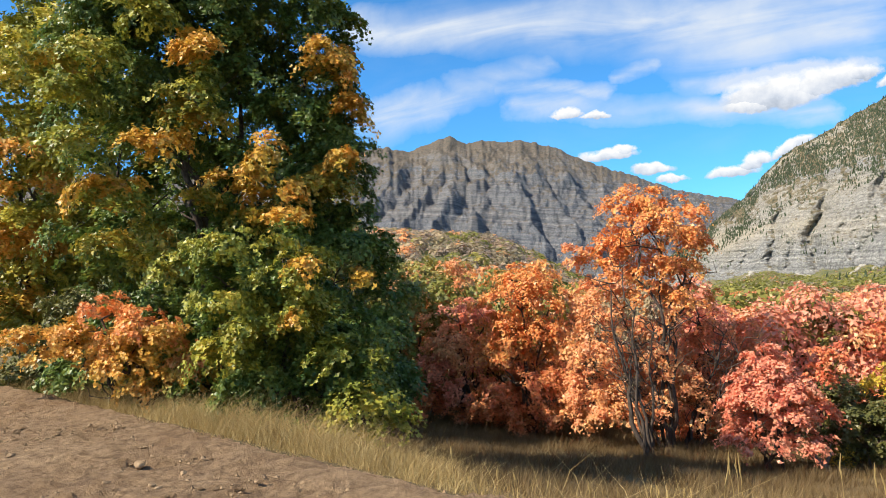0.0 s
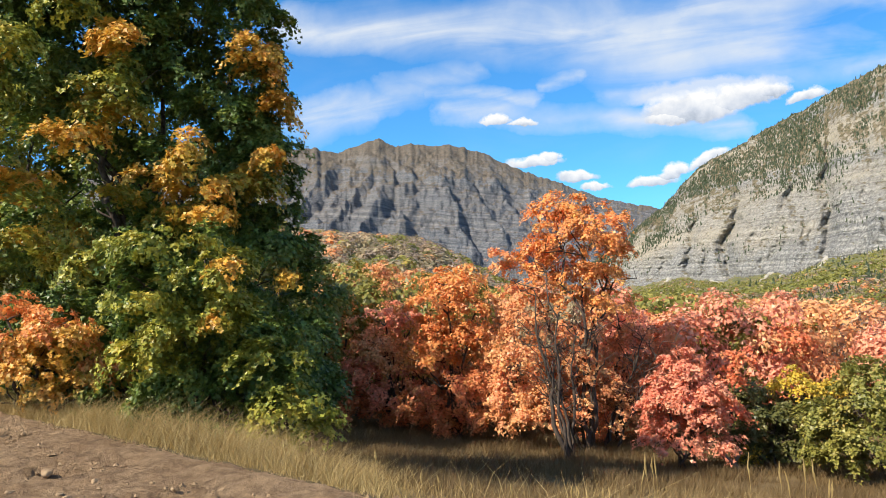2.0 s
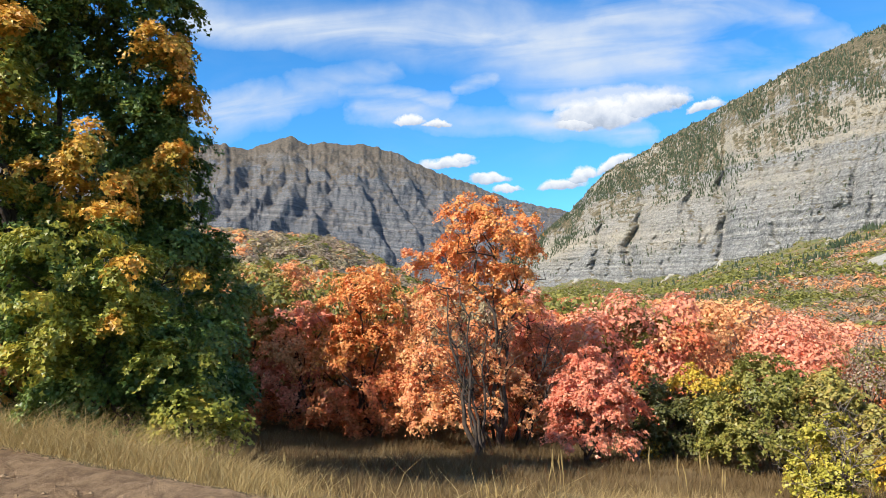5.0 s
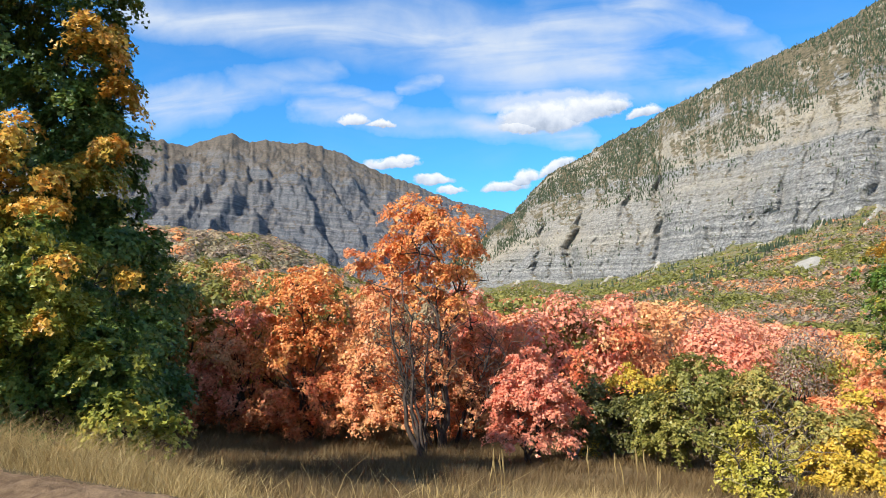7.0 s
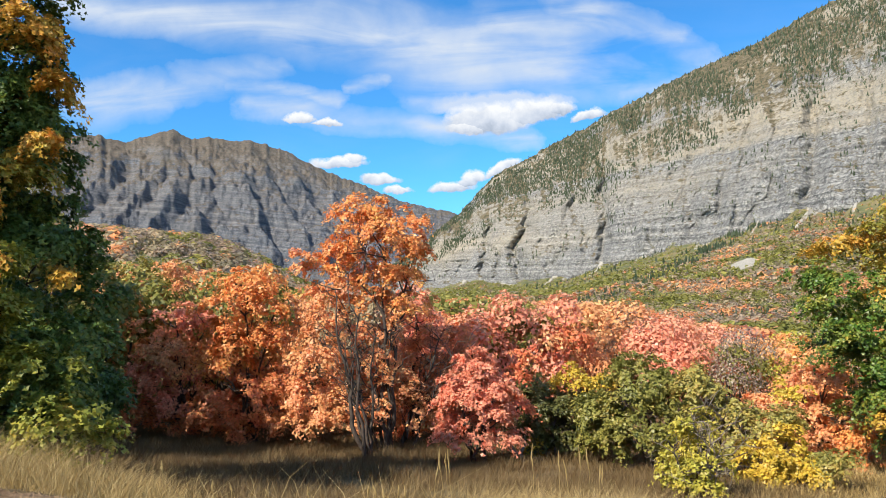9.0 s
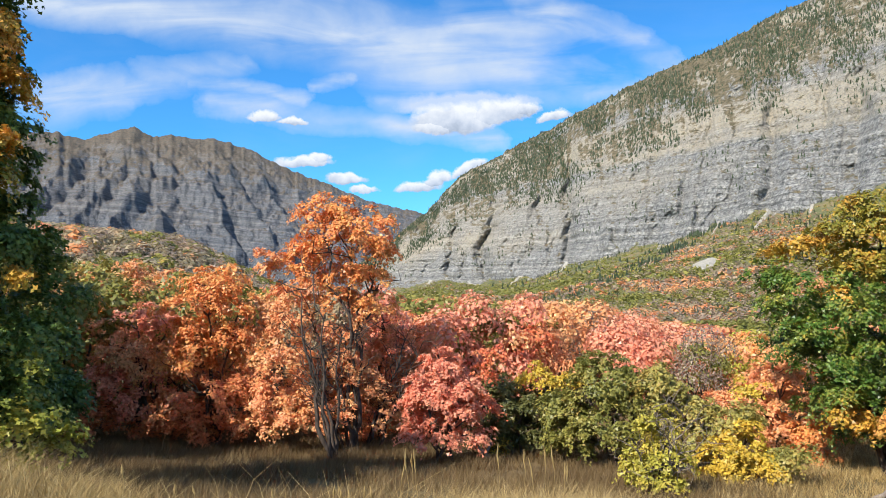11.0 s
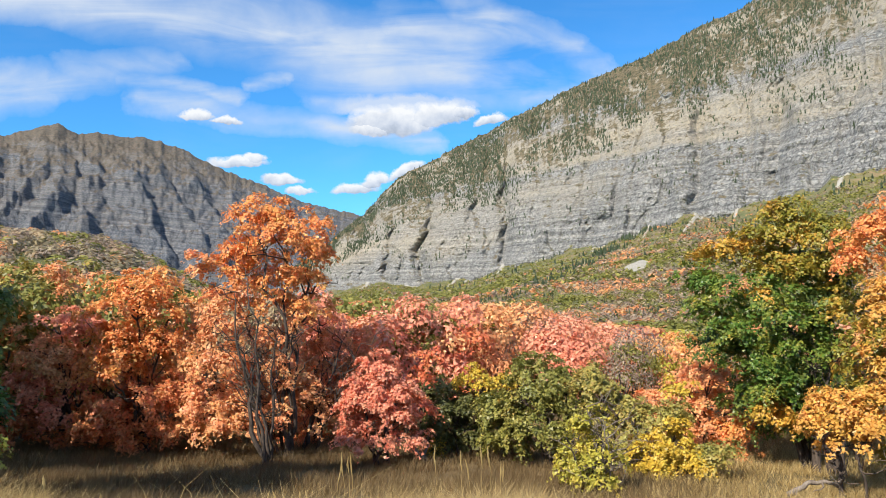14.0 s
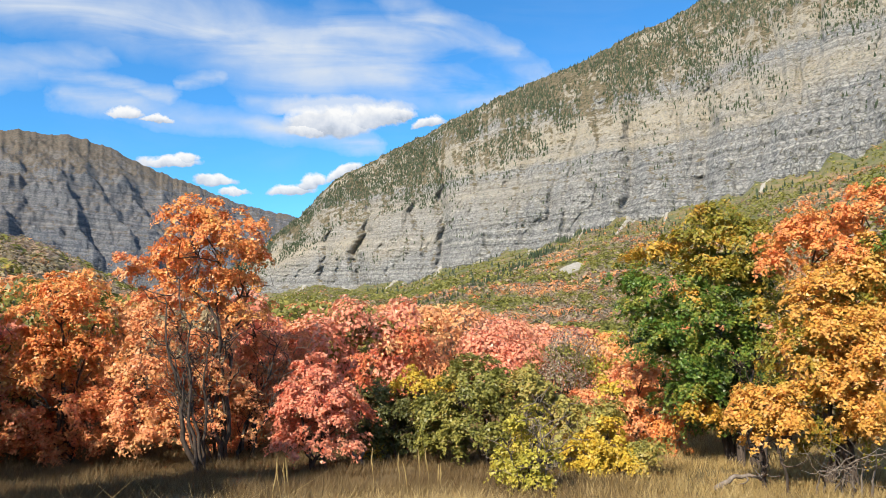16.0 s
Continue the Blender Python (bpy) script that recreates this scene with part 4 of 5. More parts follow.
make_tree(2.83, 28.9, {
    "olive": [(0, 4.5, 0.9, 0.6, 0), (-0.8, 4.0, 0.8, 0.6, 0.1), (0.8, 4.0, 0.9, 0.6, 0.1), (-0.2, 3.4, 1.1, 0.7, -0.2), (0.9, 3.2, 0.8, 0.7, 0), (-1.0, 3.1, 0.7, 0.7, 0), (0, 2.2, 1.3, 0.9, 0)],
}, [(0, 4.5), (-0.7, 3.8), (0.8, 3.8)], "rounded olive green maple among the red trees", "maple_tree", layers=2.2, leaf=0.1, clump=0.28)
make_tree(3.29, 22.76, {
    "olive_dark": [(-0.09, 1.25, 0.98, 0.8, 0), (-0.63, 0.59, 0.8, 0.71, 0), (0.41, 0.54, 0.98, 0.71, 0), (0.79, 1.55, 0.89, 0.71, 0.1), (-0.79, 1.93, 0.65, 0.65, 0.3)],
    "yellow": [(0.73, 2.43, 0.71, 0.43, 0.1), (1.34, 2.23, 0.64, 0.43, 0.1), (-0.71, 0.33, 0.31, 0.38, -0.4)],
}, [(-0.09, 1.6), (0.8, 2.09), (-0.63, 0.76)], "dark olive thicket with yellow top", "shrub", layers=2.6, leaf=0.095, clump=0.26, girth=0.04)
make_tree(5.67, 20.74, {
    "olive": [(-0.16, 2.58, 1.03, 0.6, 0), (-0.59, 1.87, 0.99, 0.66, -0.1), (0.55, 1.92, 0.83, 0.66, 0), (-0.29, 1.08, 1.23, 0.66, -0.2), (-1.27, 1.37, 0.75, 0.75, 0.1), (0.68, 0.88, 0.83, 0.66, -0.1), (-1.13, 0.55, 0.84, 0.59, 0.1)],
}, [(-0.16, 2.67), (-0.77, 1.7), (0.56, 2), (-0.13, 0.88)], "dense olive green maple shrub below the meadow", "shrub", layers=2.6, leaf=0.089, clump=0.28, girth=0.05)
make_tree(6.9, 19.3, {
    "olive_gold": [(-0.26, 2.22, 0.63, 0.57, 0), (0.02, 1.45, 0.79, 0.63, 0), (0.65, 1.57, 0.58, 0.64, 0.2), (0.39, 0.82, 0.8, 0.64, 0.1), (-0.4, 2.66, 0.39, 0.32, 0.3)],
}, [(-0.26, 2.22), (0.26, 1.6), (0.46, 0.84)], "olive and gold shrub below the meadow", "shrub", layers=2.6, leaf=0.095, clump=0.26, girth=0.04)
make_tree(5.54, 16.07, {
    "yellow_green": [(-0.17, 1.58, 0.45, 0.47, 0), (0.06, 1.03, 0.55, 0.47, -0.1), (-0.45, 0.84, 0.44, 0.44, -0.1), (-0.09, 0.4, 0.52, 0.34, -0.1), (-0.66, 0.4, 0.26, 0.26, -0.1)],
}, [(-0.17, 1.84), (0.06, 1.07), (-0.52, 0.69), (-0.57, 1.2)], "sparse yellow-green shrub with thin grey stems in the hollow", "shrub", layers=2.6, leaf=0.081, clump=0.25, girth=0.03)
make_tree(8.26, 18.21, {
    "yellow": [(0.06, 0.99, 0.62, 0.53, 0), (-0.47, 0.64, 0.69, 0.52, -0.1), (0.4, 0.48, 0.62, 0.46, 0), (-0.63, 0.14, 0.69, 0.37, -0.2), (0.19, 2.05, 0.43, 0.4, 1.5)],
    "olive_gold": [(0.84, 0.62, 0.7, 0.53, 0.1), (-0.14, 1.44, 0.63, 0.47, 0.4)],
}, [(0.06, 1.06), (-0.47, 0.61), (0.55, 0.63)], "low yellow shrub in the hollow", "shrub", layers=2.6, leaf=0.089, clump=0.25, girth=0.03)
make_tree(11.25, 21.77, {
    "salmon": [(-0.12, 2.47, 0.83, 0.61, 0), (-0.69, 1.66, 0.95, 0.68, 0), (0.18, 1.5, 0.94, 0.75, -0.1), (-1.62, 1.32, 0.77, 0.69, 0.4), (-0.37, 0.69, 1.04, 0.68, -0.1)],
    "orange": [(0.66, 0.75, 0.84, 0.67, -0.3), (0.46, 0.05, 0.94, 0.56, -0.3), (-0.81, 3.35, 0.46, 0.46, 0.5)],
}, [(-0.12, 2.47), (-0.69, 1.57), (0.35, 1.4)], "salmon and orange maple beyond the shrubs", "maple_tree", leaf=0.104, clump=0.28, girth=0.06)
make_tree(12.61, 18.63, {
    "olive_amber": [(-0.36, 7.04, 0.73, 0.56, 0), (-0.85, 6.4, 1.04, 0.59, -0.1), (0.21, 6.43, 0.96, 0.66, 0), (0.31, 5.46, 1.04, 0.78, 0), (-0.73, 5.66, 1.03, 0.69, -0.3), (0.56, 4.5, 0.87, 0.69, -0.1)],
    "green": [(-2.67, 5.23, 0.81, 0.7, 0), (-2.53, 4.31, 0.8, 0.7, -0.1), (-1.68, 4.87, 1.03, 0.77, -0.4), (-1.88, 3.74, 1.02, 0.68, -0.5), (-0.79, 4.21, 1.02, 0.85, -0.5), (-1.45, 2.94, 0.94, 0.68, -0.5), (-1.18, 2.15, 0.94, 0.54, -0.5),
        (-0.23, 3.41, 0.94, 0.69, -0.3), (0.38, 3.7, 0.78, 0.7, 0)],
    "amber": [(-2.36, 6.14, 0.69, 0.35, -0.2), (-1.79, 6.19, 0.52, 0.31, -0.3), (-1.18, 4.87, 0.27, 0.2, -1), (-1.05, 1.7, 0.68, 0.37, -0.6), (-0.33, 1.42, 0.69, 0.41, -0.2)],
    "green_dark": [(-1.74, 1.66, 1.07, 0.81, 0.6), (-0.65, 1.2, 1.25, 0.89, 0.6), (-2.31, 3.19, 0.89, 0.89, 0.4), (-0.43, 2.53, 1.42, 1.07, 0.5), (0.3, 1.88, 1.07, 1.07, 0.6), (-1.33, 3.51, 1.25, 1.07, 0.6), (-0.02, 4.82, 1.42, 1.24, 0.5)],
}, [(-0.37, 6.96), (-1.83, 5.71), (0.35, 6.26), (-2.38, 4.22), (-1.19, 2.57), (0.4, 4.18)], "large green maple with amber crown beside the lit meadow", "maple_tree", layers=2.5, leaf=0.090, clump=0.28, girth=0.14, back=0.6)
make_tree(12.6, 14.88, {
    "gold": [(0.12, 4.8, 0.9, 0.68, 0), (0.83, 5.17, 0.76, 0.83, 0.1), (-0.4, 4.02, 0.82, 0.67, -0.1), (0.4, 3.76, 1.04, 0.82, -0.3), (-0.33, 3.09, 0.82, 0.67, -0.1), (0.69, 2.87, 0.89, 0.82, -0.3), (0.21, 2.35, 0.89, 0.67, -0.3),
        (0.62, 1.6, 0.74, 0.67, -0.3), (1.41, 3.74, 0.76, 1.81, 0), (1.09, 1.96, 0.75, 1.06, 0)],
    "orange": [(-0.82, 5.97, 0.79, 0.57, 0.8), (-0.17, 6.28, 0.94, 0.56, 0.8), (-1.1, 5.41, 0.63, 0.53, 0.8), (0.8, 6.33, 0.93, 0.62, 0.6), (0.4, 5.6, 0.92, 0.61, 0.3), (1.28, 6.75, 0.77, 0.62, 0.5)],
    "green": [(1.41, 5.66, 0.68, 0.54, 0), (1.1, 7.24, 0.32, 0.25, 1)],
    "olive_amber": [(-0.66, 1.76, 1.1, 0.94, 0.8), (0.16, 1.16, 1.24, 0.62, 0.6), (-0.97, 2.88, 0.78, 0.78, 0.6), (0.05, 3.44, 1.4, 1.24, 0.6), (0.81, 4.51, 1.09, 1.24, 0.6)],
}, [(-0.17, 6.15), (0.76, 6.09), (0.1, 4.54), (-0.43, 3.48), (0.61, 3.22), (0.86, 1.7)], "broad golden orange maple at the meadow edge", "maple_tree", layers=2.5, leaf=0.085, clump=0.25, girth=0.12, back=0.6)
make_tree(11.11, 15.41, {
    "gold": [(-0.07, 2.17, 0.62, 0.41, 0), (-0.4, 1.71, 0.53, 0.44, -0.1), (0.27, 1.74, 0.66, 0.5, -0.1), (-0.06, 1.27, 0.66, 0.38, -0.1), (0.55, 2.29, 0.45, 0.39, 0.2)],
}, [(-0.07, 2.17), (-0.41, 1.63), (0.33, 1.66)], "small golden maple bush with a pale stem", "maple_bush", layers=2.5, leaf=0.089, clump=0.22, girth=0.05)

# ---------------------------------------------------------------- dead stems, logs
def make_dead_tree(x, y, stems, label, name="dead_tree", girth=0.1, twigs=16, mat=None):
    tree = new(name)
    tree.matrix_world = heading_pose(x, y)
    tagged(tree, label, "tree")
    for i, (u, h) in enumerate(stems):
        foot = np.array([0.15 * rng.normal(), 0.12 * rng.normal(), -0.15])
        path = bent(foot, (u, 0.2 * rng.normal(), h), 0.16, 14)
        pieces = [tube(path, girth * (1 if i == 0 else 0.7), 0.012, 8)]
        for j in range(twigs):
            q = path[rng.integers(4, 14)]
            w = np.array([rng.normal(), 0.6 * rng.normal(), 0.5 + 0.6 * rng.random()])
            tip = q + w / np.linalg.norm(w) * (0.3 + 0.9 * rng.random())
            twig = bent(q, tip, 0.4, 6)
            pieces.append(tube(twig, 0.018, 0.004, 5))
            for _ in range(3):
                q2 = twig[rng.integers(2, 6)]
                w2 = rng.normal(size=3) * 0.2 + np.array([0, 0, 0.12])
                pieces.append(tube(bent(q2, q2 + w2, 0.3, 4), 0.007, 0.003, 4))
        co, f = join(pieces)
        if i == 0:
            trunk = part("trunk", raw_mesh("trunk", co, f), mat or BARK, tree)
        else:
            part("limb", raw_mesh("limb", co, f), mat or BARK, trunk)
    return tree


make_dead_tree(-2.36, 21.67, [(-0.84, 5.0), (-0.45, 5.46), (-0.72, 3.74), (0.25, 3.86), (-0.28, 2.94)], "dark half-dead maple of several crooked stems", girth=0.09)
make_dead_tree(-1.56, 23.95, [(1.55, 3.87), (1.18, 2.99), (1.89, 3.31)], "dark leaning maple stems", girth=0.08)
make_dead_tree(5.51, 15.87, [(-0.26, 1.97), (0.05, 1.72), (-0.55, 0.97), (0.23, 1.47)], "thin grey twigs of the sparse shrub", name='dead_shrub', girth=0.02, twigs=8, mat=DEADWOOD)
make_dead_tree(12.51, 18.10, [(0.68, 2.93), (-0.44, 3.54), (0.31, 4.16)], "dark crooked stems under the green maple", girth=0.1, mat=BARK)


def make_log(points, r0, r1, label, name="fallen_branch", forks=4):
    base = np.array(points[0], float)
    pts = [np.array(p, float) - base for p in points]
    path = np.concatenate([bent(pts[i], pts[i + 1], 0.2, 6)[: None if i == len(pts) - 2 else -1] for i in range(len(pts) - 1)])
    pieces = [tube(path, r0, r1, 8)]
    for _ in range(forks):
        q = path[rng.integers(2, len(path))]
        w = rng.normal(size=3) * np.array([0.5, 0.3, 0.25]) + np.array([0, 0, 0.18])
        pieces.append(tube(bent(q, q + w, 0.3, 5), r1 * 0.8, 0.004, 5))
    co, f = join(pieces)
    ob = thing(name, raw_mesh(name, co, f), DEADWOOD, label, "branch")
    ob.location = base
    return ob


def on_ground(heading, away, lift=0.0):
    x, y = away * math.sin(radians(heading)), away * math.cos(radians(heading))
    return (x, y, float(ground_z(x, y)) + lift)


make_log([on_ground(4.6, 22.3, 0.5), on_ground(5.5, 22.0, 0.22), on_ground(6.2, 21.8, 0.02)], 0.06, 0.09, "pale broken stump leaning in the grass", "stump", 2)
make_log([on_ground(32.0, 18.6, 0.02), on_ground(33.2, 18.7, 0.3), on_ground(34.4, 18.9, 0.36), on_ground(35.4, 19.0, 0.25)], 0.07, 0.035, "bleached curved fallen branch on the dry grass")
for k in range(7):
    h = 38.6 + 0.55 * k
    make_log([on_ground(h, 18.4 + 0.2 * rng.random(), 0.05), on_ground(h + 0.5 * rng.normal(), 18.3, 0.5 + 0.3 * rng.random()), on_ground(h + 1.2 * rng.normal(), 18.0, 0.5 + 0.6 * rng.random())],
             0.028, 0.012, "bare grey branch of a brush pile under the golden maple", forks=5)

# ---------------------------------------------------------------- mostly hidden trees behind the big maple, added to shade the meadow
for x, y, h, kind in ((-14.5, 18.5, 12.5, "green_dark"), (-12.3, 17.5, 9.0, "green_dark"), (-13.5, 21.5, 8.6, "olive"), (-16.5, 17.0, 11.0, "green_gold"), (-18.5, 15.5, 12.0, "green_gold"), (-14.0, 24.5, 8.5, "olive"), (-19.5, 21.0, 11.5, "green_dark"), (-12.0, 30.0, 7.0, "olive_gold")):
    make_tree(x, y, {kind: [(0, h * 0.8, 1.7, 1.4, 0), (-1.3, h * 0.58, 1.6, 1.3, 0.4), (1.3, h * 0.6, 1.6, 1.3, -0.3), (0.2, h * 0.38, 2.0, 1.4, 0), (-1.6, h * 0.2, 1.5, 1.2, 0), (1.6, h * 0.22, 1.5, 1.2, 0)]},
              [(0, h * 0.85), (-1.1, h * 0.6), (1.2, h * 0.6)], "mostly hidden tall maple behind the roadside trees, added for its shade", "maple_tree", leaf=0.168, clump=0.50, girth=0.15)

# ---------------------------------------------------------------- valley forest
def crown_shell(lobes, leaves):
    """Leaves over the outer faces of a heap of lobes, turned outwards."""
    share = np.array([a * b for _, _, a, b, _ in lobes])
    pick = rng.choice(len(lobes), leaves * 2, p=share / share.sum())
    ell = np.array(lobes)[pick]
    w = rng.normal(size=(len(pick), 3))
    w /= np.linalg.norm(w, axis=1)[:, None]
    w[:, 2] = np.where(w[:, 2] < -0.2, -w[:, 2], w[:, 2])
    q = 0.72 + 0.45 * rng.random(len(pick)) ** 0.8
    at = np.stack([ell[:, 0] + w[:, 0] * ell[:, 2] * q, ell[:, 4] + w[:, 1] * ell[:, 2] * q, ell[:, 1] + w[:, 2] * ell[:, 3] * q], 1)
    inside = np.zeros(len(pick), bool)
    for k, (u, h, a, b, d) in enumerate(lobes):
        inside |= (((at[:, 0] - u) / a) ** 2 + ((at[:, 1] - d) / a) ** 2 + ((at[:, 2] - h) / b) ** 2 < 0.6) & (pick != k)
    at, w = at[~inside][:leaves], w[~inside][:leaves]
    return at, w + np.array([0, 0, 0.35]) + 0.5 * rng.normal(size=w.shape)


def forest_master(kind, seed, wide, leaves, leaf, far=False):
    """One broad little tree a metre tall, to be copied at its true size."""
    global rng
    keep, rng = rng, np.random.default_rng(seed)
    tree = new("maple_tree")
    lobes = [(0, 0.55, 0.26 * wide, 0.32, 0)]
    for k in range(9):
        t, o = 2.4 * k + rng.random(), (0.1 + 0.2 * rng.random()) * wide
        lobes.append((o * math.cos(t), 0.3 + 0.5 * rng.random(), (0.13 + 0.09 * rng.random()) * wide, 0.12 + 0.07 * rng.random(), o * math.sin(t)))
    at, up = crown_shell(lobes, leaves)
    part("crown", leaf_mesh("crown", at, up, leaf * (0.6 + 0.8 * rng.random(len(at)))), (FAR_LEAF if far else LEAF)[kind], tree)
    pieces = []
    for k in range(4):
        tip = (0.13 * rng.normal() * wide, 0.13 * rng.normal() * wide, 0.45 + 0.25 * rng.random())
        pieces.append(tube(bent((0.03 * rng.normal(), 0.03 * rng.normal(), -0.05), tip, 0.3, 7), 0.018, 0.004, 5))
    co, f = join(pieces)
    part("trunk", raw_mesh("trunk", co, f), BARK, tree)
    rng = keep
    return tree


KINDS = (("pink_red", 1.0), ("salmon", 1.1), ("red", 1.0), ("orange", 1.0), ("olive", 1.15), ("bare", 0.95), ("tan", 1.0), ("yellow_green", 1.1))
KIND_LABEL = {"pink_red": "pinkish red maple in the valley wood", "salmon": "pale salmon maple in the valley wood", "red": "crimson maple in the valley wood",
              "orange": "orange maple in the valley wood", "olive": "green oak scrub in the valley wood", "bare": "half-bare greyish maple in the valley wood",
              "tan": "faded tan maple in the valley wood", "yellow_green": "yellow-green tree in the valley wood"}
# two fine ones and two coarser ones, for the far wood, of each kind
MASTERS = {k: [forest_master(k, 50 + 7 * i + j, w, (2600, 2600, 620, 620)[j], (0.038 if j < 2 else 0.07) * (0.6 if k == "bare" else 1), j > 1) for j in range(4)]
           for i, (k, w) in enumerate(KINDS)}
TOPS = ((-40, 3.4), (-25, 3.2), (-14, 1.9), (-9, 0.9), (-5, 0.3), (0, -0.4), (8, -0.6), (13, -1.2), (19, -2.3), (25, -3.1), (33, -2.4), (48, -1.0))


def plant_forest():
    fr = np.random.default_rng(31)
    spots, made, far_off = [], {}, {}
    for ring in np.geomspace(28.5, 360, 30):
        step = math.degrees((1.9 + 0.012 * ring) / ring) * 1.25
        a = -33 + step * fr.random()
        while a < 47:
            spots.append((a + 0.35 * step * fr.normal(), ring * (1 + 0.05 * fr.normal())))
            a += step
    spots.sort(key=lambda q: q[1])
    spots = [q for q in spots if not (q[0] < -9 and q[1] > 110) and not (q[0] > 34 and q[1] > 70)]
    near = [q for q in spots if q[1] < 50]
    far = [q for q in spots if q[1] >= 50]
    fr.shuffle(far)
    for i, (a, r) in enumerate(near[:150] + far[:820]):
        x, y = r * math.sin(radians(a)), r * math.cos(radians(a))
        z = float(ground_z(x, y))
        tint = float(fbm(x / 11, y / 11, 0, 2, 0.5, 61)) + 0.17 * fr.normal()
        if a < -7:
            kind = "olive" if tint < 0.42 else "bare" if tint < 0.52 else "salmon" if tint < 0.68 else "orange"
        elif a < 23:
            kind = "olive" if tint < 0.34 else "bare" if tint < 0.43 else "tan" if tint < 0.47 else "salmon" if tint < 0.57 else "pink_red" if tint < 0.8 else "red"
        else:
            kind = "yellow_green" if tint < 0.33 else "salmon" if tint < 0.47 else "orange" if tint < 0.58 else "pink_red" if tint < 0.68 else "tan"
        if 6 < a < 23 and kind in ("olive", "bare", "tan") and fr.random() < 0.7:
            kind = "pink_red" if fr.random() < 0.6 else "salmon"
        top = 1.6 + r * math.tan(radians(float(curve(a, TOPS)))) - z
        h = min(5.0 + 3.6 * fr.random() + 0.014 * r, top * (0.84 + 0.26 * fr.random()))
        if h < 1.6:
            continue
        w = max(h, 2.6) * (0.75 + 0.3 * fr.random())
        m = Matrix.Translation((x, y, z)) @ Matrix.Rotation(6.28 * fr.random(), 4, "Z") @ Matrix.Diagonal((w, w, h, 1))
        key = (kind, int(fr.integers(2)))
        if r > 50:
            far_off.setdefault(kind, []).append((int(fr.integers(2)) + 2, m))
            continue
        if key not in made:
            ob = MASTERS[kind][key[1]]
            tagged(ob, KIND_LABEL[kind], "tree", "autumn trees of the valley wood")
            ob.matrix_world = m
            made[key] = ob
            ob["grown"] = 1.0
        else:
            src = made[key]
            keep = src.scale.copy()
            src.scale = (1, 1, 1)
            copy_thing(src, m)
            src.scale = keep
    for kind, placed in far_off.items():
        co, fs, o = [], [], 0
        for which, m in placed:
            me = MASTERS[kind][which].children[0].data
            v = np.empty(len(me.vertices) * 3, np.float32)
            me.vertices.foreach_get("co", v)
            k = np.array(m)
            co.append(v.reshape(-1, 3) @ k[:3, :3].T + k[:3, 3])
            fs.append(np.arange(len(v) // 3).reshape(-1, 3) + o)
            o += len(v) // 3
        thing("far_wood", raw_mesh("far_wood", np.concatenate(co), np.concatenate(fs), True), FAR_LEAF[kind], KIND_LABEL[kind].replace("maple in", "crowns across").replace("tree in", "crowns across").replace("scrub in", "scrub across"),
              "wood", kind="stuff")
    for pair in MASTERS.values():
        for ob in pair:
            if not ob.get("grown"):
                for c in list(ob.children):
                    bpy.data.objects.remove(c)
                bpy.data.objects.remove(ob)
            else:
                del ob["grown"]


plant_forest()


def scrub_mesh(name, pts, size, pieces, shape_flat=0.7, leaf=0.6):
    """Many small bushes as heaps of leaf tufts."""
    k = len(pts)
    w = rng.normal(size=(k, pieces, 3))
    w /= np.linalg.norm(w, axis=2)[:, :, None]
    w[:, :, 2] = np.abs(w[:, :, 2])
    q = 0.6 + 0.45 * rng.random((k, pieces, 1))
    at = pts[:, None] + w * q * size[:, None, None] * np.array([1, 1, shape_flat])
    up = (w + np.array([0, 0, 0.4]) + 0.25 * rng.normal(size=w.shape)).reshape(-1, 3)
    return leaf_mesh(name, at.reshape(-1, 3), up, np.repeat(size, pieces) * leaf * (0.6 + 0.8 * rng.random(k * pieces)))


def polar(a, r):
    return r * np.sin(np.radians(a)), r * np.cos(np.radians(a))


def plant_hill():
    a, r = rng.uniform(-34, -6, 2300), rng.uniform(95, 290, 2300)
    x, y = polar(a, r)
    tint = fbm(x / 22, y / 22, 0, 3, 0.5, 63) + 0.1 * rng.normal(size=len(a))
    pts = np.stack([x, y, ground_z(x, y)], 1)
    for kind, lo, hi, label in (("olive", 0.0, 0.43, "green oak scrub covering the hill"), ("bare", 0.43, 0.6, "grey half-bare scrub covering the hill"),
                                ("tan", 0.6, 0.76, "tawny scrub covering the hill"), ("salmon", 0.76, 1.5, "faded orange maples covering the hill")):
        s = (tint >= lo) & (tint < hi)
        thing("hill_scrub", scrub_mesh("hill_scrub", pts[s], rng.uniform(1.6, 3.0, s.sum()), 48, 0.95, 0.45 if kind != "bare" else 0.3), FAR_LEAF[kind], label, "scrub", kind="stuff")


plant_hill()


# heading and height over the level of the line of conifers below the green pastures
GREEN_LINE = ((-9, -1.5), (8, -1.0), (12, -0.3), (15.2, 0.8), (18.6, 2.2), (21.1, 3.5), (22.4, 4.5), (25, 5.3), (34, 6.0), (47, 8.0))


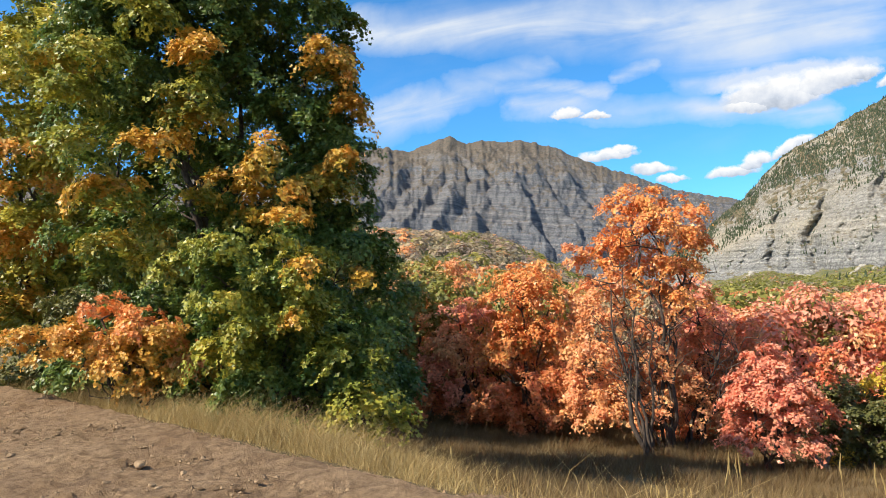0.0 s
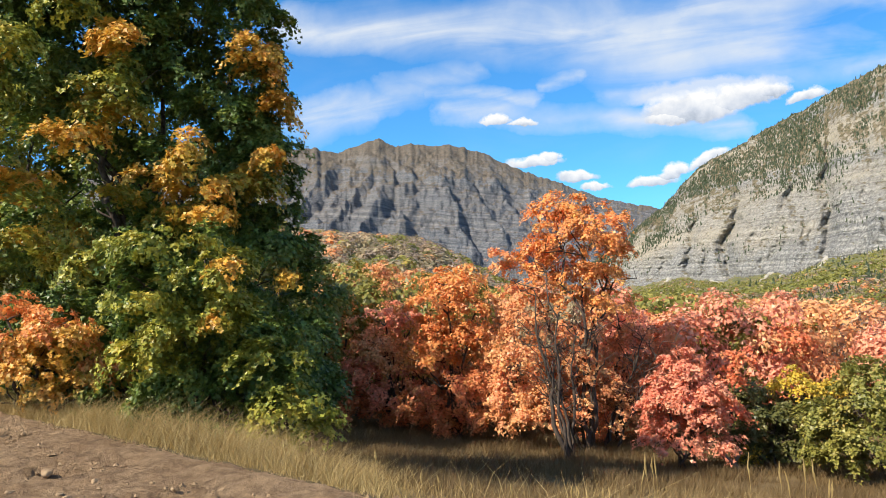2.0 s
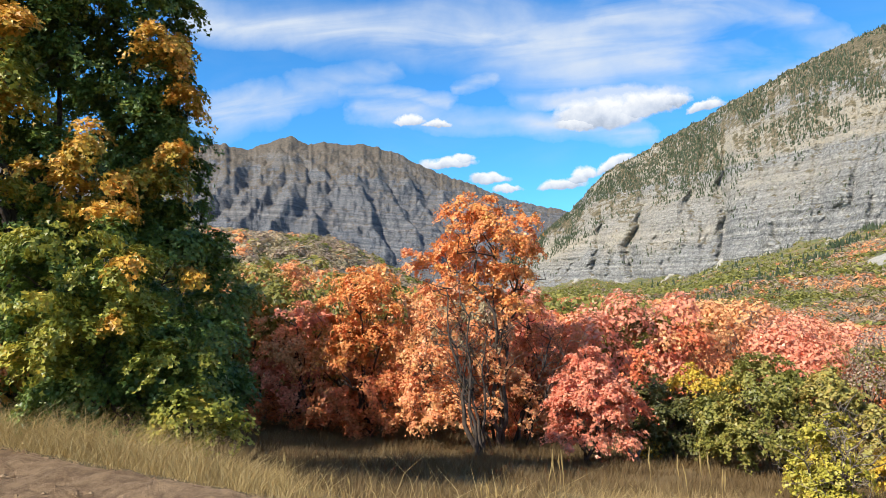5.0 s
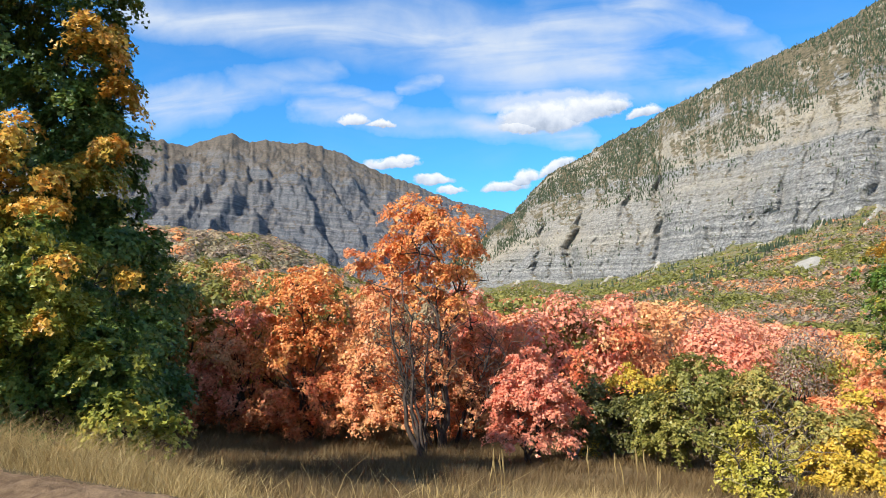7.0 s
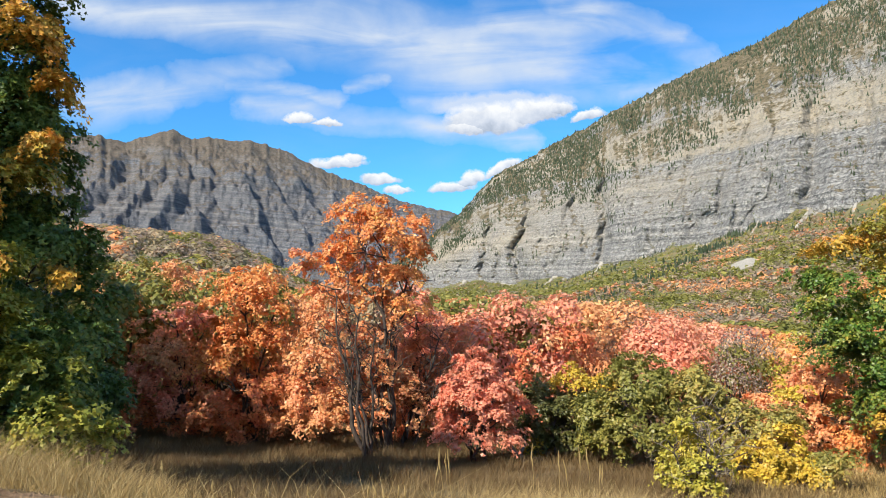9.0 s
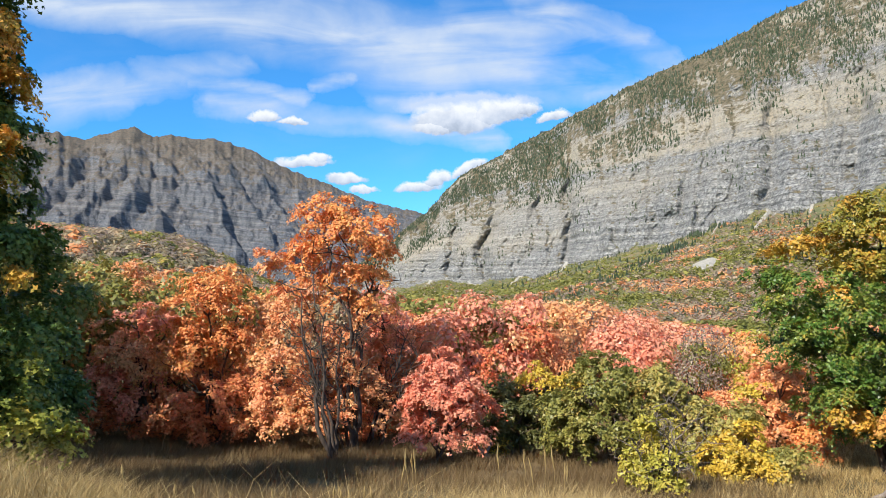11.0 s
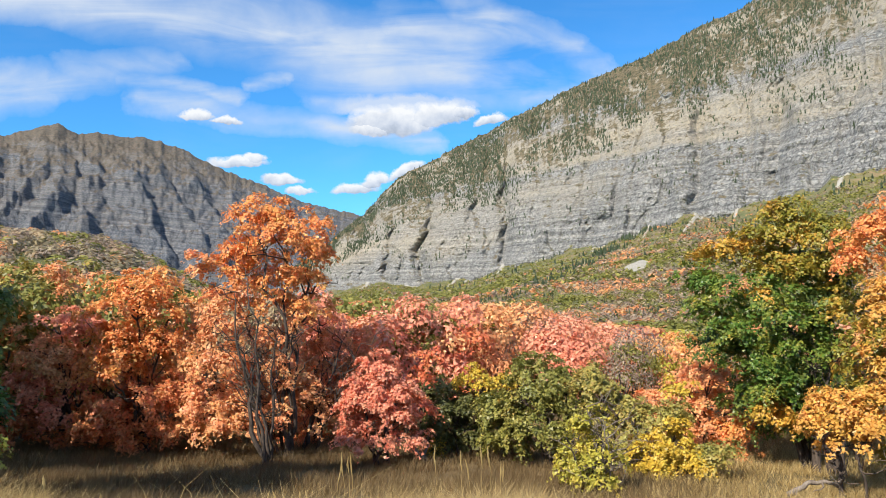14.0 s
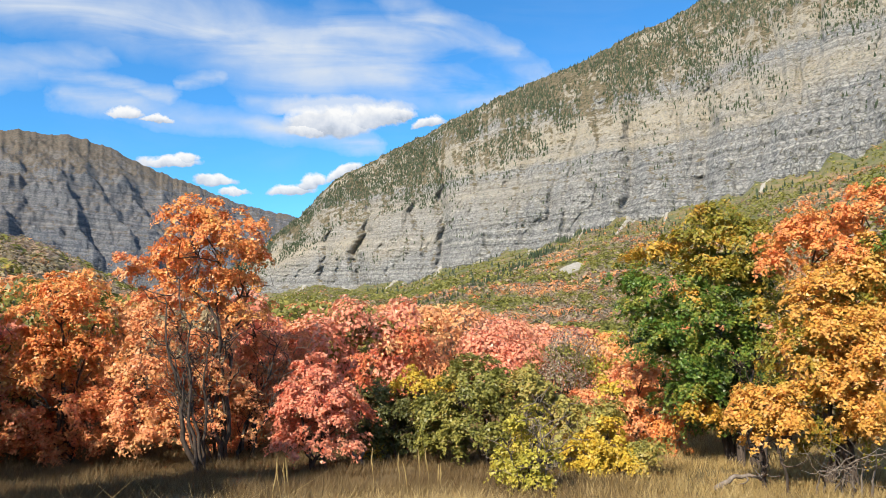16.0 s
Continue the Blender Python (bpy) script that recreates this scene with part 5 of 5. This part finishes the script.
def plant_slope():
    n = 52000
    a = rng.uniform(-9, 47, n)
    r = 240 + (curve(a, FOOT_AWAY) - 240) * rng.random(n) ** 1.35
    x, y = polar(a, r)
    patch = fbm(x / 90, y / 90, 0, 4, 0.6, 65)
    q = (r - 240) / (curve(a, FOOT_AWAY) - 240)
    keep = rng.random(n) < np.clip(1.5 * (patch - 0.3) * 3, 0.3, 1) * (1.1 - 0.7 * q)
    keep &= ((a - 22.4) / 1.05) ** 2 + ((r - 735) / 105) ** 2 > 1
    z = ground_z(x, y)
    over = np.degrees(np.arctan2(z - 1.6, r)) - curve(a, GREEN_LINE)
    keep &= rng.random(n) < 1 - 0.55 * smooth(0.1, 0.7, over)
    a, r, x, y, z, q, over = a[keep], r[keep], x[keep], y[keep], z[keep], q[keep], over[keep]
    tint = fbm(x / 55, y / 55, 0, 3, 0.5, 67) + 0.13 * rng.normal(size=len(a)) - 0.12 * (q - 0.25)
    tint = tint - 0.2 * smooth(0.0, 0.5, over)
    pts = np.stack([x, y, z], 1)
    for kind, lo, hi, label in (("olive", -1, 0.44, "green scrub scattered on the valley slope"), ("olive_dark", 0.44, 0.48, "dark scrub scattered on the valley slope"),
                                ("bare", 0.48, 0.6, "grey scrub scattered on the valley slope"), ("tan", 0.6, 0.68, "tawny scrub scattered on the valley slope"),
                                ("rust", 0.68, 0.75, "rusty maples scattered on the valley slope"), ("salmon", 0.75, 2, "faded red maples scattered on the valley slope")):
        s = (tint >= lo) & (tint < hi)
        near = r < 520
        for some, pieces, leaf in ((s & near & (np.arange(len(s)) % 5 > 0), 22, 0.5), (s & ~near, 8, 0.75)):
            if some.sum():
                thing("slope_scrub", scrub_mesh("slope_scrub", pts[some], rng.uniform(1.5, 3.1, some.sum()) * (1.15 if pieces > 20 else 1.6), pieces, 1.15, leaf), FAR_LEAF[kind], label, "scrub", kind="stuff")


plant_slope()


def conifer_mesh(name, pts, tall):
    """Spires of three ragged skirts each."""
    k, sides = len(pts), 5
    ang = np.linspace(0, 2 * np.pi, sides, endpoint=False)
    co, fs, o = [], [], 0
    for lo, hi, rad in ((0.04, 0.62, 0.24), (0.4, 1.0, 0.15)):
        spin = rng.random((k, 1)) * 6.28
        rr = rad * tall[:, None] * (0.65 + 0.7 * rng.random((k, sides)))
        ring = np.stack([pts[:, 0:1] + rr * np.cos(ang + spin), pts[:, 1:2] + rr * np.sin(ang + spin),
                         pts[:, 2:3] + tall[:, None] * (lo + 0.06 * rng.normal(size=(k, sides)))], -1)
        tip = pts + np.stack([0 * tall, 0 * tall, hi * tall], 1)
        block = np.concatenate([ring, tip[:, None]], 1)
        idx = o + np.arange(k)[:, None] * (sides + 1)
        for j in range(sides):
            fs.append(np.stack([idx[:, 0] + j, idx[:, 0] + (j + 1) % sides, idx[:, 0] + sides], 1))
        co.append(block.reshape(-1, 3))
        o += k * (sides + 1)
    return raw_mesh(name, np.concatenate(co), np.concatenate(fs), True)


LOW_LINE = ((17, -2.6), (20, -2.4), (25, -1.7), (30, -1.0))


def plant_conifers():
    X, Y, Z, A, U = CLIFF_GRID

    def spread(n):
        """Random places on the cliffs: point, heading, share of the height."""
        i, j = rng.uniform(30, X.shape[0] - 1.001, n), rng.uniform(0, X.shape[1] - 1.001, n)
        i0, j0 = i.astype(int), j.astype(int)
        fi, fj = i - i0, j - j0
        return [(V[i0, j0] * (1 - fi) + V[i0 + 1, j0] * fi) * (1 - fj) + (V[i0, j0 + 1] * (1 - fi) + V[i0 + 1, j0 + 1] * fi) * fj for V in (X, Y, Z, A, U)]

    n = 85000
    x, y, z, a, u = spread(n)
    grove = fbm(a * 0.55 + 2 * u, u * 7, 0, 4, 0.6, 69)
    p = smooth(0.5, 0.9, u + 0.55 * (grove - 0.5)) * smooth(0.3, 0.52, grove) + 0.05 * smooth(0.45, 0.6, grove) * (u > 0.15)
    p = p * np.clip(1.1 - 0.012 * a, 0.4, 1) * 0.9
    p = np.where(u > 0.975, 0.5, p)
    s = rng.random(n) < p
    pts = np.stack([x, y, z - 1.0], 1)[s]
    tall = rng.uniform(5, 12.5, len(pts))
    thing("conifers", conifer_mesh("conifers", pts, tall), FAR_LEAF["juniper"], "dark conifers along the cliff tops and ledges", "conifer", kind="stuff")
    n = 26000
    a = rng.uniform(6, 46, n)
    q = rng.random(n)
    r = 300 + (curve(a, FOOT_AWAY) - 300) * q
    x, y = polar(a, r)
    z = ground_z(x, y)
    e = np.degrees(np.arctan2(z - 1.6, r))
    band = np.exp(-((e - curve(a, GREEN_LINE) + 0.25) / 0.3) ** 2) * smooth(6, 11, a) * smooth(26, 22, a)
    band = band + 0.8 * np.exp(-((e - curve(a, LOW_LINE)) / 0.25) ** 2) * smooth(17.5, 20, a) * smooth(30, 26, a) + 0.03
    s = rng.random(n) < 0.75 * band * smooth(0.36, 0.56, fbm(x / 70, y / 70, 0, 3, 0.5, 73))
    s &= ((a - 22.4) / 1.3) ** 2 + ((r - 720) / 130) ** 2 > 1
    pts = np.stack([x, y, z - 0.5], 1)[s]
    thing("conifers", conifer_mesh("conifers", pts, rng.uniform(4, 10, len(pts)) * np.clip(r[s] / 900, 0.5, 1.3)), FAR_LEAF["juniper"], "dark conifers in a belt on the valley slope", "conifer", kind="stuff")
    n = 46000
    x, y, z, a, u = spread(n)
    s = rng.random(n) < 0.45 * smooth(0.46, 0.62, fbm(a * 1.2, u * 16, 0, 4, 0.6, 77))
    pts = np.stack([x, y, z], 1)[s]
    thing("ledge_scrub", scrub_mesh("ledge_scrub", pts, rng.uniform(1.5, 4.2, len(pts)), 5), FAR_LEAF["olive_dark"], "dark scrub on the ledges of the cliffs", "scrub", kind="stuff")


plant_conifers()

# ---------------------------------------------------------------- scree
def scree_material():
    m, n = material("scree")
    p = place(n)
    g, f = n.noise(p, 0.08, 6, 0.7), n.noise(p, 0.6, 4, 0.7)
    col = n.ramp(n.span(n.math("ADD", n.math("MULTIPLY", g, 0.5), n.math("MULTIPLY", f, 0.5)), 0.3, 0.7), ((0.0, (0.3, 0.275, 0.225)), (1.0, (0.6, 0.55, 0.46))))
    finish(n, col, 0.95, f, 1.0, 2.0)
    return m


SCREE = scree_material()


def make_scree(label, track, wide, seed):
    """A tongue of loose stone lying on the slope; track: heading and share of the way up to the cliff's foot."""
    k, m = 60, 9
    q = np.linspace(0, 1, k)
    a = np.interp(q, np.linspace(0, 1, len(track)), [t[0] for t in track])
    s = np.interp(q, np.linspace(0, 1, len(track)), [t[1] for t in track])
    w = np.interp(q, np.linspace(0, 1, len(wide)), wide) * (0.6 + 0.8 * fbm(q * 9, 0 * q, 0, 3, 0.6, seed))
    a = a + 0.15 * (fbm(q * 7, 0 * q + 3, 0, 3, 0.6, seed) - 0.5)
    A = a[:, None] + w[:, None] * np.linspace(-1, 1, m)[None]
    Rr = 230 + (curve(A, FOOT_AWAY) - 230) * s[:, None]
    X, Y = polar(A, Rr)
    rim = 1 - np.abs(np.linspace(-1, 1, m))[None] ** 4
    Z = ground_z(X, Y) - 1.2 + 3.8 * rim * np.sqrt(np.sin(np.pi * np.clip(q, 0.001, 0.999)))[:, None] + 1.5 * (fbm(X / 8, Y / 8, 0, 3, 0.6, seed) - 0.5)
    thing("scree", grid_mesh("scree", X, Y, Z), SCREE, label, "scree", kind="stuff")


make_scree("bare pale landslip patch on the wooded slope", [(21.8, 0.29), (22.3, 0.35), (22.8, 0.42)], [0.4, 1.15, 1.3, 0.8, 0.2], 201)
for k, (a0, s0, a1, s1, w0, w1) in enumerate(((7.7, 0.7, 8.8, 1.1, 0.16, 0.25), (11.2, 0.66, 12.4, 1.15, 0.12, 0.3), (1.0, 0.7, 1.9, 1.05, 0.25, 0.2), (25.6, 0.66, 27.4, 1.15, 0.12, 0.4),
                                          (31.6, 0.78, 32.6, 1.15, 0.2, 0.35), (4.3, 0.72, 5.2, 1.05, 0.4, 0.7), (19.0, 0.76, 20.0, 1.1, 0.12, 0.3), (36.0, 0.82, 36.9, 1.1, 0.2, 0.25),
                                          (9.0, 0.76, 9.8, 1.05, 0.15, 0.4), (14.7, 0.82, 15.6, 1.1, 0.12, 0.35), (22.8, 0.84, 23.7, 1.12, 0.1, 0.25), (29.0, 0.84, 29.8, 1.12, 0.12, 0.25))):
    make_scree("pale scree chute below the cliffs", [(a0, s0), ((a0 + a1) / 2 + 0.2, (s0 + s1) / 2), (a1, s1)], [w0, (w0 + w1) / 2, w1], 211 + k)

# ---------------------------------------------------------------- grass
def grass_material(name, stops):
    m, n = material(name)
    own = n.add("ShaderNodeNewGeometry").outputs["Random Per Island"]
    drift = n.span(n.noise(place(n), 0.7, 3), 0.3, 0.7)
    col = n.ramp(n.math("ADD", n.math("MULTIPLY", own, 0.6), n.math("MULTIPLY", drift, 0.4)), stops)
    a = n.add("ShaderNodeBsdfPrincipled", ("Base Color", col), ("Roughness", 0.6), ("Specular IOR Level", 0.3))
    b = n.add("ShaderNodeBsdfTranslucent", ("Color", col))
    c = n.add("ShaderNodeMixShader", (0, 0.3), (1, a.outputs[0]), (2, b.outputs[0]))
    out = n.add("ShaderNodeOutputMaterial")
    n.tree.links.new(c.outputs[0], out.inputs[0])
    return m


# straw also serves for sunlit grass; the brown is darkened for the hollow's shade
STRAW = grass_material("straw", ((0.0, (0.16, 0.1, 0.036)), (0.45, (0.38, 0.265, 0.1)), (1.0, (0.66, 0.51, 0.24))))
SHADED_BROWN_GRASS = grass_material("shaded_brown_grass", ((0.0, (0.1, 0.064, 0.028)), (0.6, (0.2, 0.132, 0.058)), (1.0, (0.33, 0.235, 0.108))))


def blade_mesh(name, x, y, tall, wide, bend=0.45, flat=False):
    k = len(x)
    z = ground_z(x, y) - 0.02
    th = rng.random(k) * 6.283
    lean = np.stack([np.cos(th), np.sin(th)], 1) * (bend * tall * (0.3 + rng.random(k)))[:, None] + np.array([0.1, 0.03]) * tall[:, None]
    ph = rng.random(k) * 6.283
    side = np.stack([np.cos(ph), np.sin(ph), 0 * ph], 1) * wide[:, None]
    base = np.stack([x, y, z], 1)
    mid = base + np.concatenate([lean * 0.3, (tall * 0.6)[:, None]], 1)
    tip = base + np.concatenate([lean, tall[:, None]], 1)
    co = np.stack([base - side * 0.5, base + side * 0.5, mid - side * 0.4, mid + side * 0.4, tip], 1).reshape(-1, 3)
    if flat:
        co = np.stack([base - side * 0.5, base + side * 0.5, tip], 1).reshape(-1, 3)
        return raw_mesh(name, co, np.arange(3 * k).reshape(-1, 3), True)
    o = (np.arange(k) * 5)[:, None, None]
    f = o + np.array([(0, 1, 3), (0, 3, 2), (2, 3, 4)])[None]
    return raw_mesh(name, co, f.reshape(-1, 3), True)


def grow_grass():
    # along the road's edge
    n = 120000
    along, s = 13 - 33 * rng.random(n) ** 0.7, rng.random(n) ** 1.2 * 3.8 - 0.05
    x0, y0 = along, 4.5 - 0.455 * along
    x, y = x0 + s * 0.414, y0 + s * 0.91
    tuft = fbm(x * 1.6, y * 1.6, 0, 3, 0.6, 301)
    keep = (rng.random(n) < (0.25 + 0.75 * smooth(0.3, 0.5, tuft)) * np.clip(0.12 + s * 1.2, 0, 1)) & (np.abs(np.degrees(np.arctan2(x, y))) < 62)
    x, y, s = x[keep], y[keep], s[keep]
    tall = (0.08 + 0.3 * np.clip(s / 0.9, 0, 1)) * rng.uniform(0.4, 1.7, len(x)) * (0.55 + 0.9 * fbm(x * 0.9, y * 0.9, 0, 3, 0.6, 309))
    side = np.degrees(np.arctan2(x, y))
    tall = tall * np.interp(side, [-45, -33, -20], [1.0, 0.8, 0.5])
    stay = (side < -21 + 2 * rng.normal(size=len(x))) | (s < 0.8)
    x, y, tall = x[stay], y[stay], tall[stay]
    thing("verge_grass", blade_mesh("verge_grass", x, y, tall * 1.12, rng.uniform(0.003, 0.0065, len(x)), 1.25), STRAW, "long straw-coloured dry grass along the road edge", "grass", kind="stuff")
    # the meadow below
    n = 190000
    a, r = rng.uniform(-32, 49, n), np.sqrt(rng.uniform(7.0 ** 2, 29.0 ** 2, n))
    x, y = polar(a, r)
    s = beyond_road(x, y)
    tuft = fbm(x * 0.9, y * 0.9, 0, 3, 0.6, 303)
    keep = (s > 2.6) & (rng.random(n) < smooth(0.22, 0.5, tuft))
    x, y, r = x[keep], y[keep], r[keep]
    tall = rng.uniform(0.14, 0.36, len(x)) * (0.7 + 0.6 * fbm(x * 0.5, y * 0.5, 0, 2, 0.5, 305))
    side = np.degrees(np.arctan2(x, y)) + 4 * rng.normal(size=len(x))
    # split by bearing: sunlight on the right-hand rise is put into paler blades
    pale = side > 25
    wide = 0.004 + 0.0006 * r
    thing("meadow_grass", blade_mesh("meadow_grass", x[~pale], y[~pale], tall[~pale], wide[~pale], 0.8, flat=True), SHADED_BROWN_GRASS, "brown dry meadow grass in the hollow, darkened for shade", "grass", kind="stuff")
    thing("meadow_grass", blade_mesh("meadow_grass", x[pale], y[pale], tall[pale], wide[pale], 0.8, flat=True), STRAW, "dry meadow grass on the rise, coloured paler for sunlight", "grass", kind="stuff")
    # a sunlit tussock bank close to the road
    n = 14000
    a, r = 9 + 6.5 * rng.normal(size=n), 8.7 + 0.8 * rng.normal(size=n)
    x, y = polar(a, r)
    tuft = fbm(x * 1.4, y * 1.4, 0, 3, 0.6, 307)
    keep = rng.random(n) < smooth(0.36, 0.55, tuft)
    x, y = x[keep], y[keep]
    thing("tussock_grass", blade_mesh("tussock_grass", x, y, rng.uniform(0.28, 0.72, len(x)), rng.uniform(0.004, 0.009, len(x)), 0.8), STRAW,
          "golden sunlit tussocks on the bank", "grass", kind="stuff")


grow_grass()


def make_stalk(x, y, tall, lean, label="tall dry seed stalk standing above the grass"):
    z = float(ground_z(x, y))
    stalk = new("seed_stalk")
    stalk.matrix_world = Matrix.Translation((x, y, z - 0.03))
    tagged(stalk, label, "grass stalk", "seed stalks on the bank")
    path = bent((0, 0, 0), (lean[0], lean[1], tall), 0.08, 9)
    co, f = tube(path, 0.005, 0.0025, 5)
    part("stem", raw_mesh("stem", co, f), STRAW, stalk)
    head = path[6:] + rng.normal(size=(3, 3)) * 0.004
    fine = np.stack([np.interp(np.linspace(0, 2, 12), np.arange(3), head[:, c]) for c in range(3)], 1)
    co, f = tube(fine, 1.0, 1.0, 6)
    ring = co.reshape(12, 6, 3)
    fat = 0.011 * np.sin(np.linspace(0.25, 3.0, 12))[:, None, None] * rng.uniform(0.5, 1.5, (12, 6, 1))
    ring = fine[:, None] + (ring - fine[:, None]) * fat
    part("seed_head", raw_mesh("seed_head", ring.reshape(-1, 3), f, True), STRAW, stalk)
    return stalk


make_stalk(0.13, 9.00, 1.13, (-0.12, 0.00))
make_stalk(-0.42, 7.99, 0.62, (-0.04, -0.00))
make_stalk(-0.70, 7.97, 0.58, (-0.09, -0.01))
make_stalk(-0.66, 8.17, 0.55, (-0.04, -0.00))
make_stalk(-2.07, 7.21, 0.35, (-0.03, -0.01))
make_stalk(-1.77, 7.29, 0.35, (-0.01, -0.00))
make_stalk(-1.39, 7.47, 0.44, (-0.01, -0.00))
make_stalk(-2.47, 6.55, 0.46, (-0.04, -0.01))
make_stalk(-2.17, 6.86, 0.35, (0.01, 0.00))
make_stalk(-0.01, 9.00, 1.07, (-0.00, -0.00))
make_stalk(-0.84, 7.96, 0.57, (0.01, 0.00))
make_stalk(-0.53, 7.98, 0.60, (0.01, 0.00))
make_stalk(1.84, 9.83, 1.24, (-0.00, 0.00))
make_stalk(1.62, 9.87, 1.07, (-0.08, 0.01))
make_stalk(1.21, 9.93, 1.26, (-0.06, 0.01))
make_stalk(2.08, 10.29, 1.04, (0.04, -0.01))
make_stalk(1.84, 10.34, 1.28, (0.00, -0.00))
make_stalk(1.49, 9.89, 1.18, (0.00, -0.00))
make_stalk(2.12, 10.28, 1.05, (0.03, -0.01))
make_stalk(-0.11, 9.00, 0.97, (0.01, 0.00))
make_stalk(-0.01, 9.00, 1.12, (-0.08, -0.00))


# ---------------------------------------------------------------- stones of the road
def stone_material():
    m, n = material("stone")
    p = place(n)
    g = n.noise(p, 9, 6, 0.65)
    own = n.add("ShaderNodeObjectInfo").outputs["Random"]
    col = n.ramp(n.span(n.math("ADD", g, n.math("MULTIPLY", own, 0.2)), 0.35, 0.8), ((0.0, (0.22, 0.142, 0.075)), (1.0, (0.4, 0.28, 0.165))))
    finish(n, col, 0.9, g, 0.6, 0.03)
    return m


STONE = stone_material()


def stone_shape(size, flat, seed):
    bm = bmesh.new()
    bmesh.ops.create_icosphere(bm, subdivisions=3, radius=1.0)
    sr = np.random.default_rng(seed)
    cuts = sr.normal(size=(9, 3))
    cuts /= np.linalg.norm(cuts, axis=1)[:, None]
    for v in bm.verts:
        c = np.array(v.co)
        for w in cuts:
            over = float(c @ w) - 0.72
            if over > 0:
                c = c - w * over * 0.9
        c = c * (1 + 0.1 * (float(fbm(c[0] * 2.3 + seed, c[1] * 2.3, c[2] * 2.3, 3, 0.5, 11)) - 0.5))
        v.co = Vector(c * np.array([1, 0.75, flat]) * size)
    me = bpy.data.meshes.new("stone")
    bm.to_mesh(me)
    bm.free()
    return me


for k, (x, y, size, flat) in enumerate((
        (-5.53, 5.77, 0.069, 0.68),
        (-5.25, 5.07, 0.063, 0.68),
        (-5.40, 5.28, 0.045, 0.68),
        (-4.80, 5.15, 0.047, 0.62),
        (-4.68, 5.10, 0.037, 0.64),
        (-4.83, 5.59, 0.049, 0.60),
        (-3.50, 5.57, 0.048, 0.50),
        (-4.26, 5.06, 0.035, 0.66),
        (-6.92, 6.29, 0.031, 0.62),
        (-7.17, 5.94, 0.043, 0.50),
        (-7.36, 5.81, 0.049, 0.50),
        (-3.96, 5.52, 0.032, 0.60),
        (-4.52, 5.80, 0.029, 0.50),
        (-4.46, 5.05, 0.036, 0.50),
)):
    stone = thing("stone", stone_shape(size, flat, k), STONE, "rough tan stone lying on the dirt road", "stone", "stones on the road")
    stone.matrix_world = Matrix.Translation((x, y, float(ground_z(x, y)) + size * flat * 0.2)) @ Matrix.Rotation(1.7 * k, 4, "Z")


def scatter_pebbles(name, n, least, most, power, mat, label, seed):
    pr = np.random.default_rng(seed)
    tv = np.array([(1, 0, 0), (-1, 0, 0), (0, 1, 0), (0, -1, 0), (0, 0, 0.7), (0, 0, -0.5)], float)
    tf = np.array([(0, 2, 4), (2, 1, 4), (1, 3, 4), (3, 0, 4), (2, 0, 5), (1, 2, 5), (3, 1, 5), (0, 3, 5)])
    along, s = pr.uniform(-17, 4, n), -pr.random(n) ** 1.5 * 5.0 + 0.1
    x, y = along + s * 0.414, 4.5 - 0.455 * along + s * 0.91
    size = least + most * pr.random(n) ** power
    spin = pr.random(n) * 6.283
    at = np.stack([x, y, ground_z(x, y) + size * 0.15], 1)
    v = tv[None] * pr.uniform(0.6, 1.25, (n, 6, 1))
    c, d = np.cos(spin)[:, None], np.sin(spin)[:, None]
    v = np.stack([v[:, :, 0] * c - v[:, :, 1] * d, v[:, :, 0] * d + v[:, :, 1] * c, v[:, :, 2]], -1)
    co = at[:, None] + size[:, None, None] * v
    f = tf[None] + (np.arange(n) * 6)[:, None, None]
    thing(name, raw_mesh(name, co.reshape(-1, 3), f.reshape(-1, 3), True), mat, label, "pebbles", kind="stuff")


scatter_pebbles("pebbles", 9000, 0.006, 0.034, 4, STONE, "loose tan pebbles strewn over the dirt", 77)
scatter_pebbles("dirt_clods", 6000, 0.008, 0.045, 4, DIRT, "crumbled clods of dry dirt on the road", 78)
